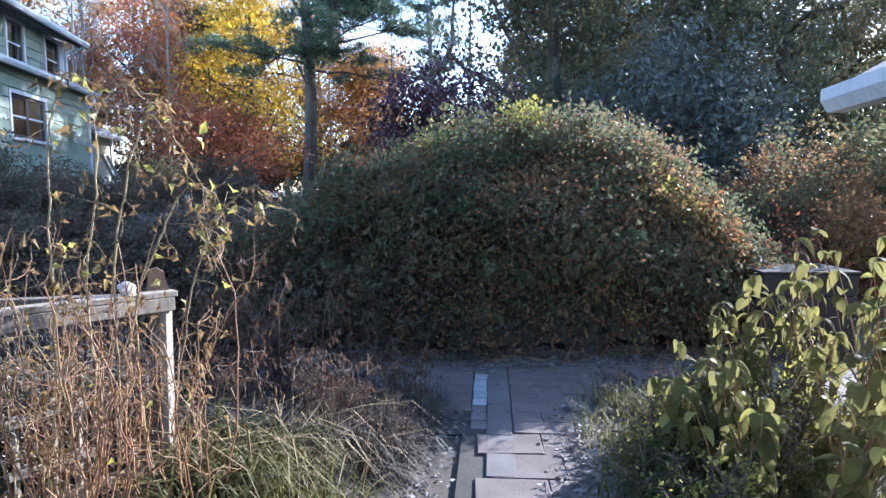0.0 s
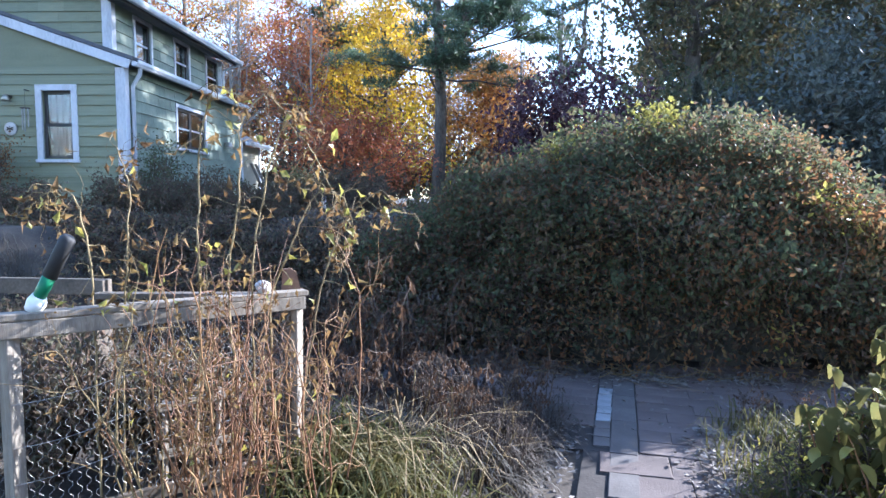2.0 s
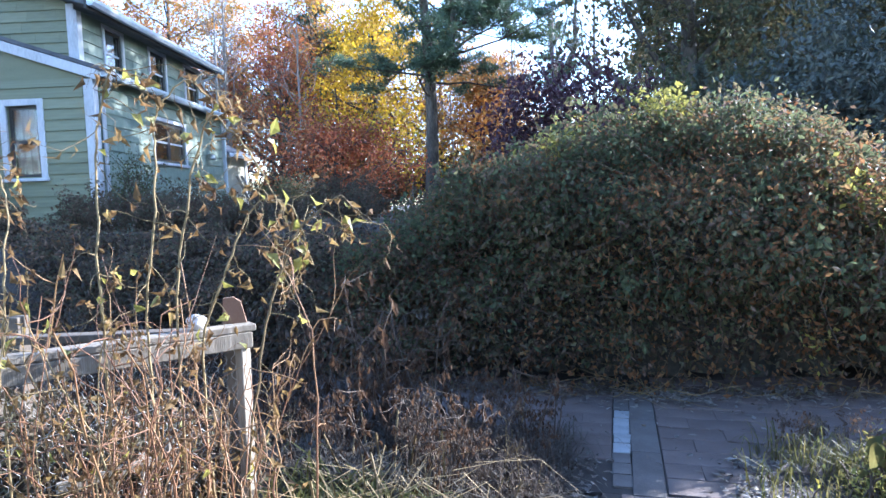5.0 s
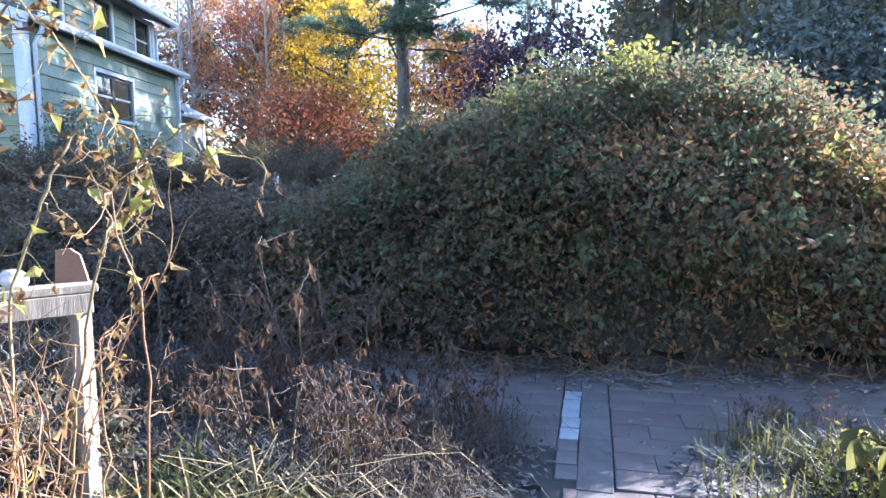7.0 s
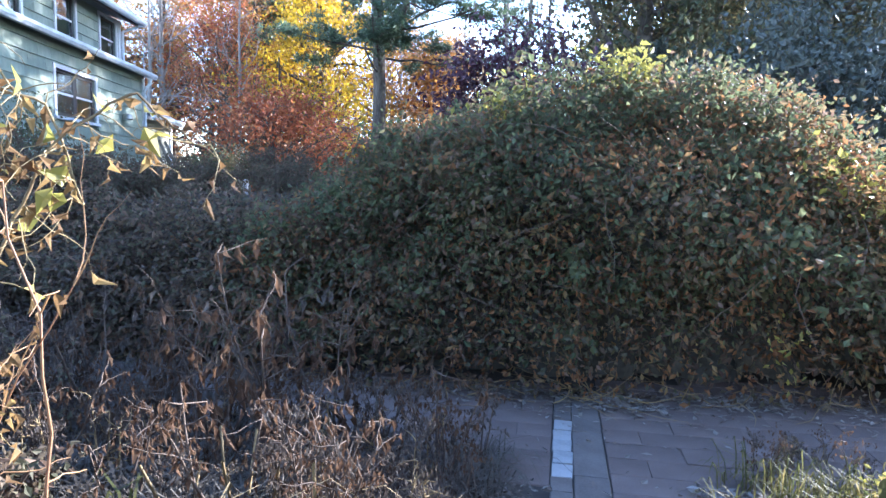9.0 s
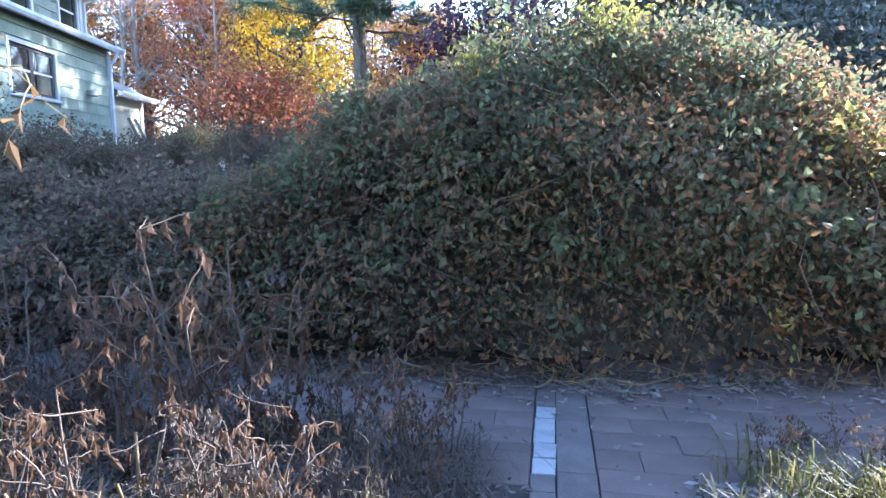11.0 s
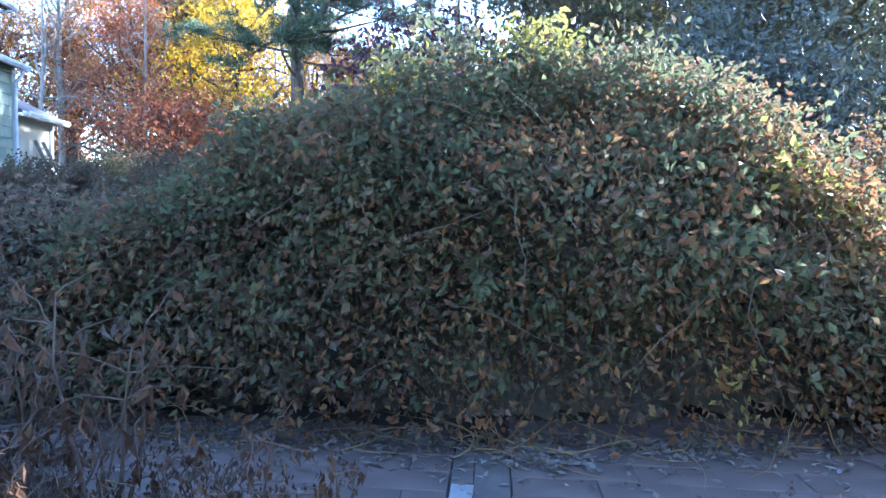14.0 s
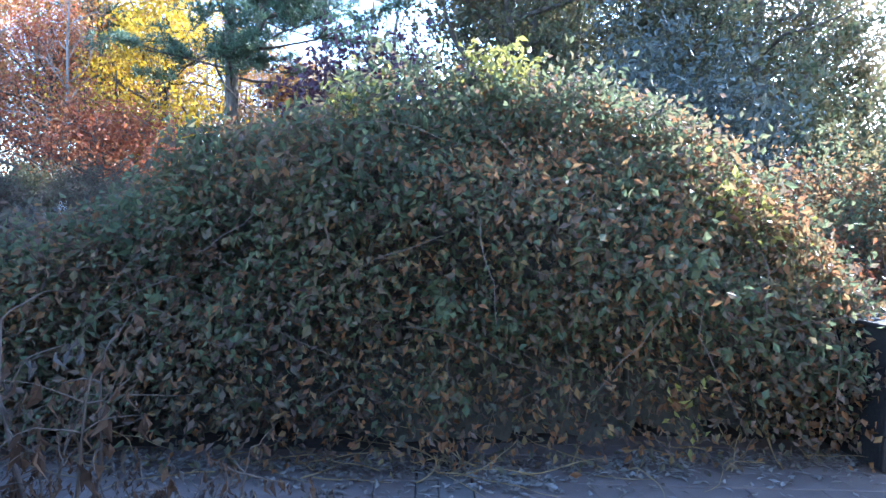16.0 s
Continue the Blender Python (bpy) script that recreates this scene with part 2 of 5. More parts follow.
def beam(p, q, w, h, bevel=0.004):
    """A board from p to q, w wide and h high across its length."""
    p, q = Vector(p), Vector(q)
    b = box(-w / 2, -h / 2, 0, w / 2, h / 2, (q - p).length, bevel)
    d = (q - p).normalized()
    up = Vector((0, 0, 1)) if abs(d.z) < 0.95 else Vector((0, 1, 0))
    x = d.cross(up).normalized()
    y = d.cross(x).normalized()
    m = Matrix((x, y, d)).transposed().to_4x4()
    m.translation = p
    bmesh.ops.transform(b, matrix=m, verts=b.verts)
    return b


def tubes(paths, sides=5):
    """paths: list of (points (n, 3), radii (n)). Verts and quads of tapered tubes."""
    vs, fs, base = [], [], 0
    ang = np.arange(sides) * 2 * np.pi / sides
    ca, sa = np.cos(ang)[None, :, None], np.sin(ang)[None, :, None]
    for pts, rad in paths:
        pts, rad = np.asarray(pts, float), np.asarray(rad, float)
        t = np.gradient(pts, axis=0)
        t /= np.linalg.norm(t, axis=1, keepdims=True) + 1e-9
        ref = np.array([1.0, 0, 0]) if abs(t[0, 0]) < 0.8 else np.array([0, 1.0, 0])
        a = np.cross(t, ref)
        a /= np.linalg.norm(a, axis=1, keepdims=True) + 1e-9
        b = np.cross(t, a)
        ring = pts[:, None, :] + rad[:, None, None] * (ca * a[:, None, :] + sa * b[:, None, :])
        n = len(pts)
        vs.append(ring.reshape(-1, 3))
        i = np.arange(n - 1)[:, None] * sides + np.arange(sides)[None, :]
        j = np.arange(n - 1)[:, None] * sides + (np.arange(sides)[None, :] + 1) % sides
        fs.append((np.stack([i, j, j + sides, i + sides], -1) + base).reshape(-1, 4))
        base += n * sides
    return np.concatenate(vs), np.concatenate(fs)


def leaf_mesh(name, pos, size, mat, aspect=0.5, droop=0.6, facing=None, spread=1.0, fold=0.25, curl=0.0):
    """Many folded leaves at pos; size: metres each; facing: outward directions to lean towards; curl: how far tips bend."""
    pos = np.asarray(pos, float)
    n = len(pos)
    size = np.broadcast_to(np.asarray(size, float), (n,))[:, None] * rng.uniform(0.65, 1.25, (n, 1))
    along = rng.normal(size=(n, 3)) * spread
    along[:, 2] -= droop
    if facing is not None:
        along += np.asarray(facing) * 0.7
    along /= np.linalg.norm(along, axis=1, keepdims=True) + 1e-9
    side = np.cross(along, rng.normal(size=(n, 3)))
    side /= np.linalg.norm(side, axis=1, keepdims=True) + 1e-9
    up = np.cross(side, along)
    half = side * size * aspect * 0.5
    mid = pos + along * size * 0.45
    lift = up * size * fold * aspect
    if curl:
        v = np.stack([pos, mid + half + lift, mid, mid - half + lift, pos + along * size * 0.9 - up * size * curl + half * 0.4, pos + along * size - up * size * curl * 1.2], 1).reshape(-1, 3)
        b = np.arange(n)[:, None, None] * 6
        f = (np.array([[0, 1, 2], [0, 2, 3], [1, 5, 2], [2, 5, 3]])[None] + b).reshape(-1, 3)
    else:
        v = np.stack([pos, mid + half + lift, pos + along * size, mid - half + lift], 1).reshape(-1, 3)
        b = np.arange(n)[:, None, None] * 4
        f = (np.array([[0, 1, 2], [0, 2, 3]])[None] + b).reshape(-1, 3)
    return mesh_from(name, v, f, mat)


def blades(name, pos, height, mat, lean=0.5, width=0.008):
    """Bent blades of grass rooted at pos."""
    pos = np.asarray(pos, float)
    n = len(pos)
    h = np.broadcast_to(np.asarray(height, float), (n,))[:, None] * rng.uniform(0.5, 1.3, (n, 1))
    a = rng.uniform(0, 2 * np.pi, n)
    d = np.stack([np.cos(a), np.sin(a), np.zeros(n)], 1) * rng.uniform(0.2, 1.4, (n, 1)) * lean
    s = np.stack([-np.sin(a), np.cos(a), np.zeros(n)], 1) * width / 2
    z = np.array([[0, 0, 1.0]])
    p1 = pos + d * h * 0.35 + z * h * 0.6
    p2 = pos + d * h * 0.9 + z * h * (0.95 - 0.25 * np.linalg.norm(d, axis=1, keepdims=True))
    p3 = pos + d * h * 1.35 + z * h * (0.9 - 0.6 * np.linalg.norm(d, axis=1, keepdims=True))
    v = np.stack([pos - s, pos + s, p1 + s, p1 - s, p2 + s * 0.8, p2 - s * 0.8, p3], 1).reshape(-1, 3)
    b = np.arange(n)[:, None, None] * 7
    f = (np.array([[0, 1, 2], [0, 2, 3], [3, 2, 4], [3, 4, 5], [5, 4, 6]])[None] + b).reshape(-1, 3)
    return mesh_from(name, v, f, mat)


def smoothstep(a, b, x):
    t = np.clip((np.asarray(x, float) - a) / (b - a), 0, 1)
    return t * t * (3 - 2 * t)


_wr = np.random.default_rng(3)
WAVES = [(_wr.normal(size=3) * s, _wr.uniform(0, 6.28), w) for s, w in ((0.9, 0.35), (1.3, 0.3), (2.1, 0.28), (2.6, 0.25), (3.8, 0.2), (4.6, 0.18), (7, 0.12), (9, 0.1))]


def lumps(p):
    """Smooth uneven swelling of about -1 to 1 over space."""
    p = np.asarray(p, float)
    return sum(w * np.sin(p @ k + ph) for k, ph, w in WAVES)


def ground_z(x, y):
    """Height of the ground: flat by the terrace, a raised plot round the pen, a bank up to the green house, woods falling away behind."""
    x, y = np.asarray(x, float), np.asarray(y, float)
    bank = 1.2 * smoothstep(4.2, 6.6, -x + 0.25 * (y - 6)) * smoothstep(2.0, 5.0, y)
    woods = -1.25 * smoothstep(9, 40, y) * smoothstep(-14, -9, -np.abs(x + 3) * 0.35)
    plot = 0.3 * smoothstep(0.35, -0.1, x) * smoothstep(4.5, 3.4, y) * smoothstep(-14, -10, y)
    return np.where(bank > 0.01, bank + plot * (1 - bank / 1.2), woods + plot) + 0.02 * np.sin(x * 1.7) * np.cos(y * 1.3) * smoothstep(8, 12, np.hypot(x, y - 3))


# ---- ground ----
gx = np.concatenate([np.linspace(-3000, -90, 7), np.linspace(-60, -14, 14), np.linspace(-13, 13, 105), np.linspace(14, 60, 14), np.linspace(90, 3000, 7)])
gy = np.concatenate([np.linspace(-3000, -90, 6), np.linspace(-60, -8, 10), np.linspace(-7, 19, 105), np.linspace(20, 70, 16), np.linspace(90, 3000, 7)])
GX, GY = np.meshgrid(gx, gy)
gv = np.stack([GX, GY, ground_z(GX, GY) - 0.035], -1).reshape(-1, 3)
nx = len(gx)
ii = (np.arange(len(gy) - 1)[:, None] * nx + np.arange(nx - 1)[None, :])
gf = np.stack([ii, ii + 1, ii + nx + 1, ii + nx], -1).reshape(-1, 4)
ground = tagged(new("ground", mesh_from("ground", gv, gf, M["soil"], True)), "dark soil covered with leaf litter and weeds", "ground", kind="structure")

# ---- trees ----


def limb(r, p, d, length, rad, rise, n=5, wob=0.18):
    """One wandering branch: its points, radii and last direction."""
    pts = [np.array(p, float)]
    d = np.array(d, float)
    for i in range(n):
        d = d + r.normal(size=3) * wob + np.array([0, 0, rise])
        d /= np.linalg.norm(d)
        pts.append(pts[-1] + d * length / n)
    return np.array(pts), np.linspace(rad, rad * 0.25, n + 1), d


def skeleton_tree(r, h, rad, first, limbs, reach, rise, twigs, lean=0.03, fork=0.0, steep=0.5):
    """Trunk, limbs and twigs in local metres; returns the thick paths, the thin ones and the points that carry leaves."""
    n = 9
    z = np.linspace(0, h, n)
    off = np.cumsum(r.normal(size=(n, 2)) * lean * h / n, axis=0)
    off -= off[0]
    trunk = np.column_stack([off, z])
    tr = rad * (1 - z / h) ** 0.8 + rad * 0.06
    tr[0] *= 1.35
    thick, thin, tips = [(trunk, tr)], [], []
    for i in range(limbs):
        f = first + (1 - first) * (i + r.uniform(0, 1)) / limbs
        p = np.array([np.interp(f * h, z, trunk[:, 0]), np.interp(f * h, z, trunk[:, 1]), f * h])
        a = i * 2.4 + r.normal() * 0.5
        up = steep * r.uniform(0.4, 1.5)
        d = np.array([np.cos(a), np.sin(a), up])
        L = reach * (1.1 - 0.75 * f) * r.uniform(0.7, 1.25)
        lr = np.interp(f * h, z, tr) * 0.5
        pts, rr, dd = limb(r, p, d / np.linalg.norm(d), L, lr, rise)
        thick.append((pts, rr))
        for k in range(twigs):
            g = r.uniform(0.3, 1.0)
            q = pts[int(g * (len(pts) - 1))]
            td = dd + r.normal(size=3) * 0.8
            tp, t_r, _ = limb(r, q, td / np.linalg.norm(td), L * r.uniform(0.25, 0.5), max(rr[-1] * 0.7, 0.012), rise, 4, 0.25)
            thin.append((tp, t_r))
            tips.extend(tp[1:])
            if twigs > 5:
                for kk in range(3):
                    td2 = td / np.linalg.norm(td) + r.normal(size=3) * 0.7
                    tq, t2, _ = limb(r, tp[r.integers(1, 5)], td2 / np.linalg.norm(td2), L * 0.2, 0.008, rise, 3, 0.25)
                    thin.append((tq, t2))
                    tips.extend(tq[1:])
        tips.append(pts[-1])
    return thick, thin, np.array(tips)


def tree(name, label, x, y, h, rad, bark, leaf, leaves, size, seed, first=0.3, limbs=14, reach=4.0, rise=0.06, twigs=4, cluster=0.5,
         group="", aspect=0.6, droop=0.4, lean=0.03, steep=0.5, z=None, turn=0):
    r = np.random.default_rng(seed)
    thick, thin, tips = skeleton_tree(r, h, rad, first, limbs, reach, rise, twigs, lean, steep=steep)
    t = thing(name, label, "tree", group, at=pose(x, y, (float(ground_z(x, y)) if z is None else z) - 0.08, 0, 0, turn))
    v, f = tubes(thick, 8)
    child("trunk", mesh_from("trunk", v, f, bark, True), t)
    v, f = tubes(thin, 4)
    child("twig_growth", mesh_from("twig_growth", v, f, bark, True), t)["kind"] = "stuff"
    if leaves:
        pick = tips[r.integers(0, len(tips), leaves)]
        # leaves gather in clumps, so that the crown keeps gaps
        clump = r.normal(size=(len(tips), 3)) * cluster * 0.6
        pos = pick + clump[r.integers(0, len(tips), leaves)] * 0.4 + r.normal(size=(leaves, 3)) * cluster * np.array([1, 1, 0.7])
        child("crown", leaf_mesh("crown", pos, size, leaf, aspect, droop), t)
    return t


def pine(x, y, h, rad, seed, label, limbs=44, reach=5.6, tufts=150, first=0.27):
    r = np.random.default_rng(seed)
    t = thing("pine_tree", label, "tree", "pines", at=pose(x, y, float(ground_z(x, y)) - 0.08))
    n = 10
    z = np.linspace(0, h, n)
    trunk = np.column_stack([0.25 * np.sin(z * 0.35), 0.1 * np.cos(z * 0.5) - 0.1, z])
    tr = rad * (1 - z / h) ** 0.7 + 0.03
    thick, pos, fac = [(trunk, tr)], [], []
    # a second leader leaves the trunk and turns up
    fk = first * h * 1.28
    lead = np.array([[0.2, 0, fk], [0.9, -0.3, fk + 0.5], [1.35, -0.35, fk + 1.5], [1.3, -0.3, fk + 2.8], [1.5, -0.3, fk + 4.5]])
    thick.append((lead, np.array([0.2, 0.17, 0.14, 0.11, 0.05])))
    for i in range(limbs):
        f = first + (0.97 - first) * (i / limbs) ** 1.1
        src = trunk if i % 3 else lead
        if src is lead:
            p = lead[r.integers(1, 5)]
        else:
            p = np.array([np.interp(f * h, z, trunk[:, 0]), np.interp(f * h, z, trunk[:, 1]), f * h])
        a = r.uniform(0, 6.28)
        L = reach * (1.15 - f) * r.uniform(0.6, 1.3)
        d = np.array([np.cos(a), np.sin(a), r.uniform(-0.05, 0.25)])
        pts, rr, dd = limb(r, p, d / np.linalg.norm(d), L, 0.05, 0.03, 6, 0.14)
        thick.append((pts, rr))
        for k in range(5):
            q = pts[r.integers(2, 7)]
            td = dd + r.normal(size=3) * np.array([0.7, 0.7, 0.2])
            tp, t_r, _ = limb(r, q, td / np.linalg.norm(td), L * 0.38, 0.018, 0.05, 4, 0.15)
            thick.append((tp, t_r))
            for m in range(tufts // 5):
                c = tp[r.integers(1, 5)] + r.normal(size=3) * np.array([0.2, 0.2, 0.05])
                pos.append(np.repeat(c[None], 9, 0))
    v, fc = tubes(thick, 7)
    child("trunk", mesh_from("trunk", v, fc, M["bark"], True), t)
    child("needles", leaf_mesh("needles", np.concatenate(pos), 0.24, M["needles"], 0.16, -0.4, spread=0.8), t)
    return t


pine(-8.27, 24.07, 16.0, 0.25, 5, "tall pine with layered dark green needle boughs and a forked trunk")
pine(-5.5, 35.07, 10.8, 0.2, 9, "distant slim pine with short boughs", 20, 2.0, 30, 0.5)
pine(-17.16, 30.83, 12.2, 0.25, 10, "distant pine half hidden by russet maples", 30, 3.0, 50, 0.3)
tree("maple_tree", "maple with glowing yellow autumn leaves", -12.77, 28.35, 9.6, 0.26, M["bark"], M["yellow"], 9500, 0.19, 11, 0.1, 30, 5.0, 0.02, 6, 0.45, "woods")
tree("maple_tree", "low maple with orange autumn leaves beneath the pine", -7.6, 30.43, 6.6, 0.2, M["bark"], M["orange"], 6500, 0.2, 12, 0.15, 18, 3.2, 0.02, 6, 0.55, "woods")
red = tree("red_shrub", "spreading shrub with rust-red leaves behind the bramble bank", -10.35, 20.34, 2.8, 0.1, M["bark"], M["red"], 7500, 0.12, 13, 0.08, 22, 3.2, 0.01, 6, 0.35, steep=0.35)
red["category"] = "shrub"
oak_a = tree("oak_tree", "tall oak with thinning brown and green leaves", 1.3, 19.2, 13.2, 0.28, M["bark"], M["oak"], 15000, 0.17, 21, 0.14, 30, 4.2, 0.04, 7, 0.3, "woods")
rust_a = tree("oak_tree", "tall tree with russet autumn leaves", -17.23, 29.92, 12.2, 0.28, M["bark"], M["orange"], 9000, 0.17, 22, 0.2, 24, 5.0, 0.05, 7, 0.32, "woods")
red_a = tree("maple_tree", "maple with thinning dull red leaves", -20.87, 32.44, 11.3, 0.26, M["bark"], M["red"], 5000, 0.17, 23, 0.2, 24, 5.0, 0.06, 7, 0.3, "woods")
bare_a = tree("bare_tree", "leafless pale-barked tree with fine upright twigs", -4.73, 31.49, 12.2, 0.16, M["bark_pale"], M["orange"], 0, 0.2, 24, 0.3, 18, 4.0, 0.12, 7, 0.5, "bare trees", steep=1.0)
bare_b = tree("bare_tree", "leafless young tree with spreading twigs", -2.58, 28.89, 10.3, 0.12, M["bark_pale"], M["orange"], 0, 0.2, 25, 0.25, 16, 3.4, 0.1, 7, 0.5, "bare trees", steep=0.9)
bare_c = tree("bare_tree", "large leafless tree with long forked limbs against the sky", 11.75, 26.04, 12.2, 0.34, M["bark_pale"], M["oak"], 900, 0.18, 26, 0.32, 16, 6.5, 0.05, 7, 0.5, "bare trees", steep=0.9)


def again(src, x, y, turn, s=1.0, label=""):
    c = copy_thing(src, pose(x, y, float(ground_z(x, y)) - 0.1, 0, 0, turn) @ Matrix.Diagonal((s, s, s, 1)))
    if label:
        c["label"] = label
    return c


for i, (x, y, s) in enumerate([(2.23, 22.88, 0.89), (5.31, 20.33, 0.68), (3.36, 28.37, 0.99), (7.06, 24.04, 0.58), (1.12, 33.68, 1.08), (7.54, 32.21, 0.8), (4.31, 16.66, 0.47), (5.61, 39.35, 0.94), (10.11, 19.69, 0.52), (12.06, 31.55, 0.75), (9.98, 37.77, 0.85), (-1.61, 42.58, 0.7), (4.6, 16.5, 0.62), (7.0, 18.5, 0.8), (9.5, 21, 0.75), (5.6, 23, 0.95), (3.2, 27, 1.0)]):
    again(oak_a, x, y, 67 * i + 40, s)
for i, (x, y, s) in enumerate([(-23.77, 26.86, 1.03), (-13.45, 37.36, 0.94), (-27.16, 35.72, 1.13), (-9.14, 40.3, 0.75), (-18.93, 41.59, 1.03), (-32.59, 30.0, 1.03), (-16.35, 34.49, 0.85), (-21.61, 37.83, 0.94), (-11.56, 45.6, 0.8), (-25.59, 44.85, 1.13), (-10.14, 36.63, 0.7)]):
    again(rust_a, x, y, 80 * i + 15, s)
for i, (x, y, s) in enumerate([(-25.84, 24.03, 0.89), (-16.36, 26.35, 0.7), (-31.08, 40.94, 1.03), (-6.86, 44.95, 0.66), (-5.97, 37.76, 0.56), (-19.65, 35.22, 0.85), (-14.75, 42.72, 0.89), (-23.24, 30.5, 0.75), (-28.91, 32.01, 0.94), (-3.62, 46.02, 0.56)]):
    again(red_a, x, y, 110 * i + 30, s)
for i, (x, y, s) in enumerate([(-18.73, 24.41, 0.99), (-22.8, 34.14, 1.13), (-11.21, 34.76, 0.94), (-14.39, 31.88, 0.99), (-26.58, 29.42, 1.17), (-5.73, 27.82, 0.66), (-15.02, 25.51, 0.89), (-20.91, 27.91, 1.03), (-9.62, 32.14, 0.85), (9.99, 39.52, 0.94), (-13.02, 32.86, 1.03)]):
    again(bare_a if i % 2 else bare_b, x, y, 50 * i, s)

# unseen trees added behind the walker and past the near house for glass reflections
for i, (x, y, s) in enumerate([(-16, -10, 0.9), (-3, -18, 1.0), (10, -12, 0.9), (-22, -2, 1.0), (16, 3, 0.8)]):
    again(rust_a, x, y, 63 * i, s)
for i, (x, y, s) in enumerate([(-9, -15, 0.9), (4, -17, 0.9), (-20, -12, 1.0), (19, 8, 0.7)]):
    again(oak_a, x, y, 41 * i, s)

# ---- thickets ----
EDGE_X = [-7.5, -5, -3.5, -2, -0.8, 0.5, 1.7, 2.5, 3.2, 3.5]
EDGE_Y = [5.9, 6.0, 6.05, 6.07, 6.12, 6.22, 6.5, 6.7, 6.8, 7.0]
TOP_X = [-7.5, -6, -4.5, -3.0, -2.0, -1.5, -1.0, -0.2, 0.5, 0.9, 1.8, 2.2, 2.5, 2.9, 3.2, 3.5]
TOP_Z = [1.1, 1.1, 1.06, 1.03, 1.15, 1.38, 1.62, 1.92, 2.1, 2.22, 2.28, 2.12, 1.85, 1.42, 1.0, 0.7]


def heap_surface(x, a, swell=0.16):
    """The thicket's skin: x along it, a from 0 at its foot over the crest to pi at the back."""
    yf, hh = np.interp(x, EDGE_X, EDGE_Y), np.interp(x, TOP_X, TOP_Z)
    depth = 0.95 + 0.28 * hh
    y = yf + depth * (1 - np.cos(a)) * 0.75
    z = hh * np.sin(a) ** 0.72
    p = np.stack([x, y, z], -1)
    nrm = np.stack([0 * x, -np.cos(a) * hh, np.sin(a) * depth + 0.15], -1)
    nrm /= np.linalg.norm(nrm, axis=-1, keepdims=True)
    k = (swell * lumps(p) + 0.13 * lumps(p * 2.3 + 5))[..., None] * np.minimum(1, z / 0.6)[..., None]
    p = p + nrm * k
    p[..., 2] = np.maximum(p[..., 2], 0.01)
    return p, nrm


def thicket(name, label, x0, x1, leaf_sets, stem_mat, stems):
    """leaf_sets: (part name, material, count, size, lowest and highest z, label)."""
    t = thing(name, label, "shrub", "thickets along the terrace", at=pose((x0 + x1) / 2, 8, 0))
    back = Matrix.Translation((-(x0 + x1) / 2, -8, 0))
    # dark sheet under the leaves: inner twigs and the shade between them in one colour
    nxs, na = int((x1 - x0) * 9), 20
    X, A = np.meshgrid(np.linspace(x0, x1, nxs), np.linspace(0.0, np.pi, na))
    p, nrm = heap_surface(X, A)
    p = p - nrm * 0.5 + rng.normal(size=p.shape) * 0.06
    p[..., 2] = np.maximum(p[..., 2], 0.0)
    i = (np.arange(na - 1)[:, None] * nxs + np.arange(nxs - 1)[None, :])
    f = np.stack([i, i + 1, i + nxs + 1, i + nxs], -1).reshape(-1, 4)
    child("inner_growth", mesh_from("inner_growth", p.reshape(-1, 3), f, M["core"], True), t, "dark sheet for the shaded twigs inside the heap", back)
    for pname, mat, count, size, zlo, zhi, plabel in leaf_sets:
        x = rng.uniform(x0, x1, count)
        a = rng.uniform(0.04, 2.3, count)
        low = np.arcsin(np.clip(rng.uniform(0, 1, count), 0.01, 0.99) ** (1 / 0.72))
        a = np.where(rng.uniform(0, 1, count) < 0.5, low, a)
        p, nrm = heap_surface(x, a)
        p = p - nrm * (rng.exponential(0.14, count) - 0.13)[:, None] + rng.normal(size=(count, 3)) * 0.05
        keep = (p[:, 2] > zlo + rng.normal(size=count) * 0.2) & (p[:, 2] < zhi + rng.normal(size=count) * 0.2) & (p[:, 2] > 0.02)
        # bare hollows between the sprays
        keep &= (lumps(p * 1.9 + 11) > -0.5) | (rng.uniform(0, 1, count) < 0.3)
        p, nrm = p[keep], nrm[keep]
        ob = child(pname, leaf_mesh(pname, p, size, mat, 0.55, 0.75, nrm), t, plabel, back)
        ob["kind"] = "stuff"
    # tufts standing proud of the mass and curtains of leaves hanging from them
    n_t, per = int((x1 - x0) * 170), 40
    c, nrm = heap_surface(rng.uniform(x0, x1, n_t), rng.uniform(0.1, 2.1, n_t))
    c = c + nrm * (rng.uniform(-0.28, 0.22, n_t) * np.minimum(1, c[:, 2]))[:, None]
    size = rng.uniform(0.045, 0.13, n_t)
    p = np.repeat(c, per, 0) + rng.normal(size=(n_t * per, 3)) * np.repeat(size, per)[:, None] * np.array([1.5, 1.2, 0.6])
    p[:, 2] -= rng.exponential(0.5, n_t * per) * np.repeat(size, per)
    ok = p[:, 2] > 0.03
    mixed = rng.uniform(0, 1, len(p)) < 0.72
    rusty = np.repeat(rng.uniform(0, 1, n_t) < 0.06 + 0.4 * smoothstep(0.1, 0.7, lumps(c * 0.9 + 3)) * smoothstep(-1.2, 0.8, c[:, 0]), per)
    for pname, sel, mat in (("tuft_leaves", ok & mixed & ~rusty, leaf_sets[0][1]), ("tuft_leaves", ok & ~mixed & ~rusty, leaf_sets[1][1]), ("rusty_foliage", ok & rusty, M["rust"])):
        child(pname, leaf_mesh(pname, p[sel], 0.058, mat, 0.55, 0.9, np.repeat(nrm, per, 0)[sel]), t, "", back)["kind"] = "stuff"
    # dead leaves caught deep inside
    n_d = int((x1 - x0) * 3500)
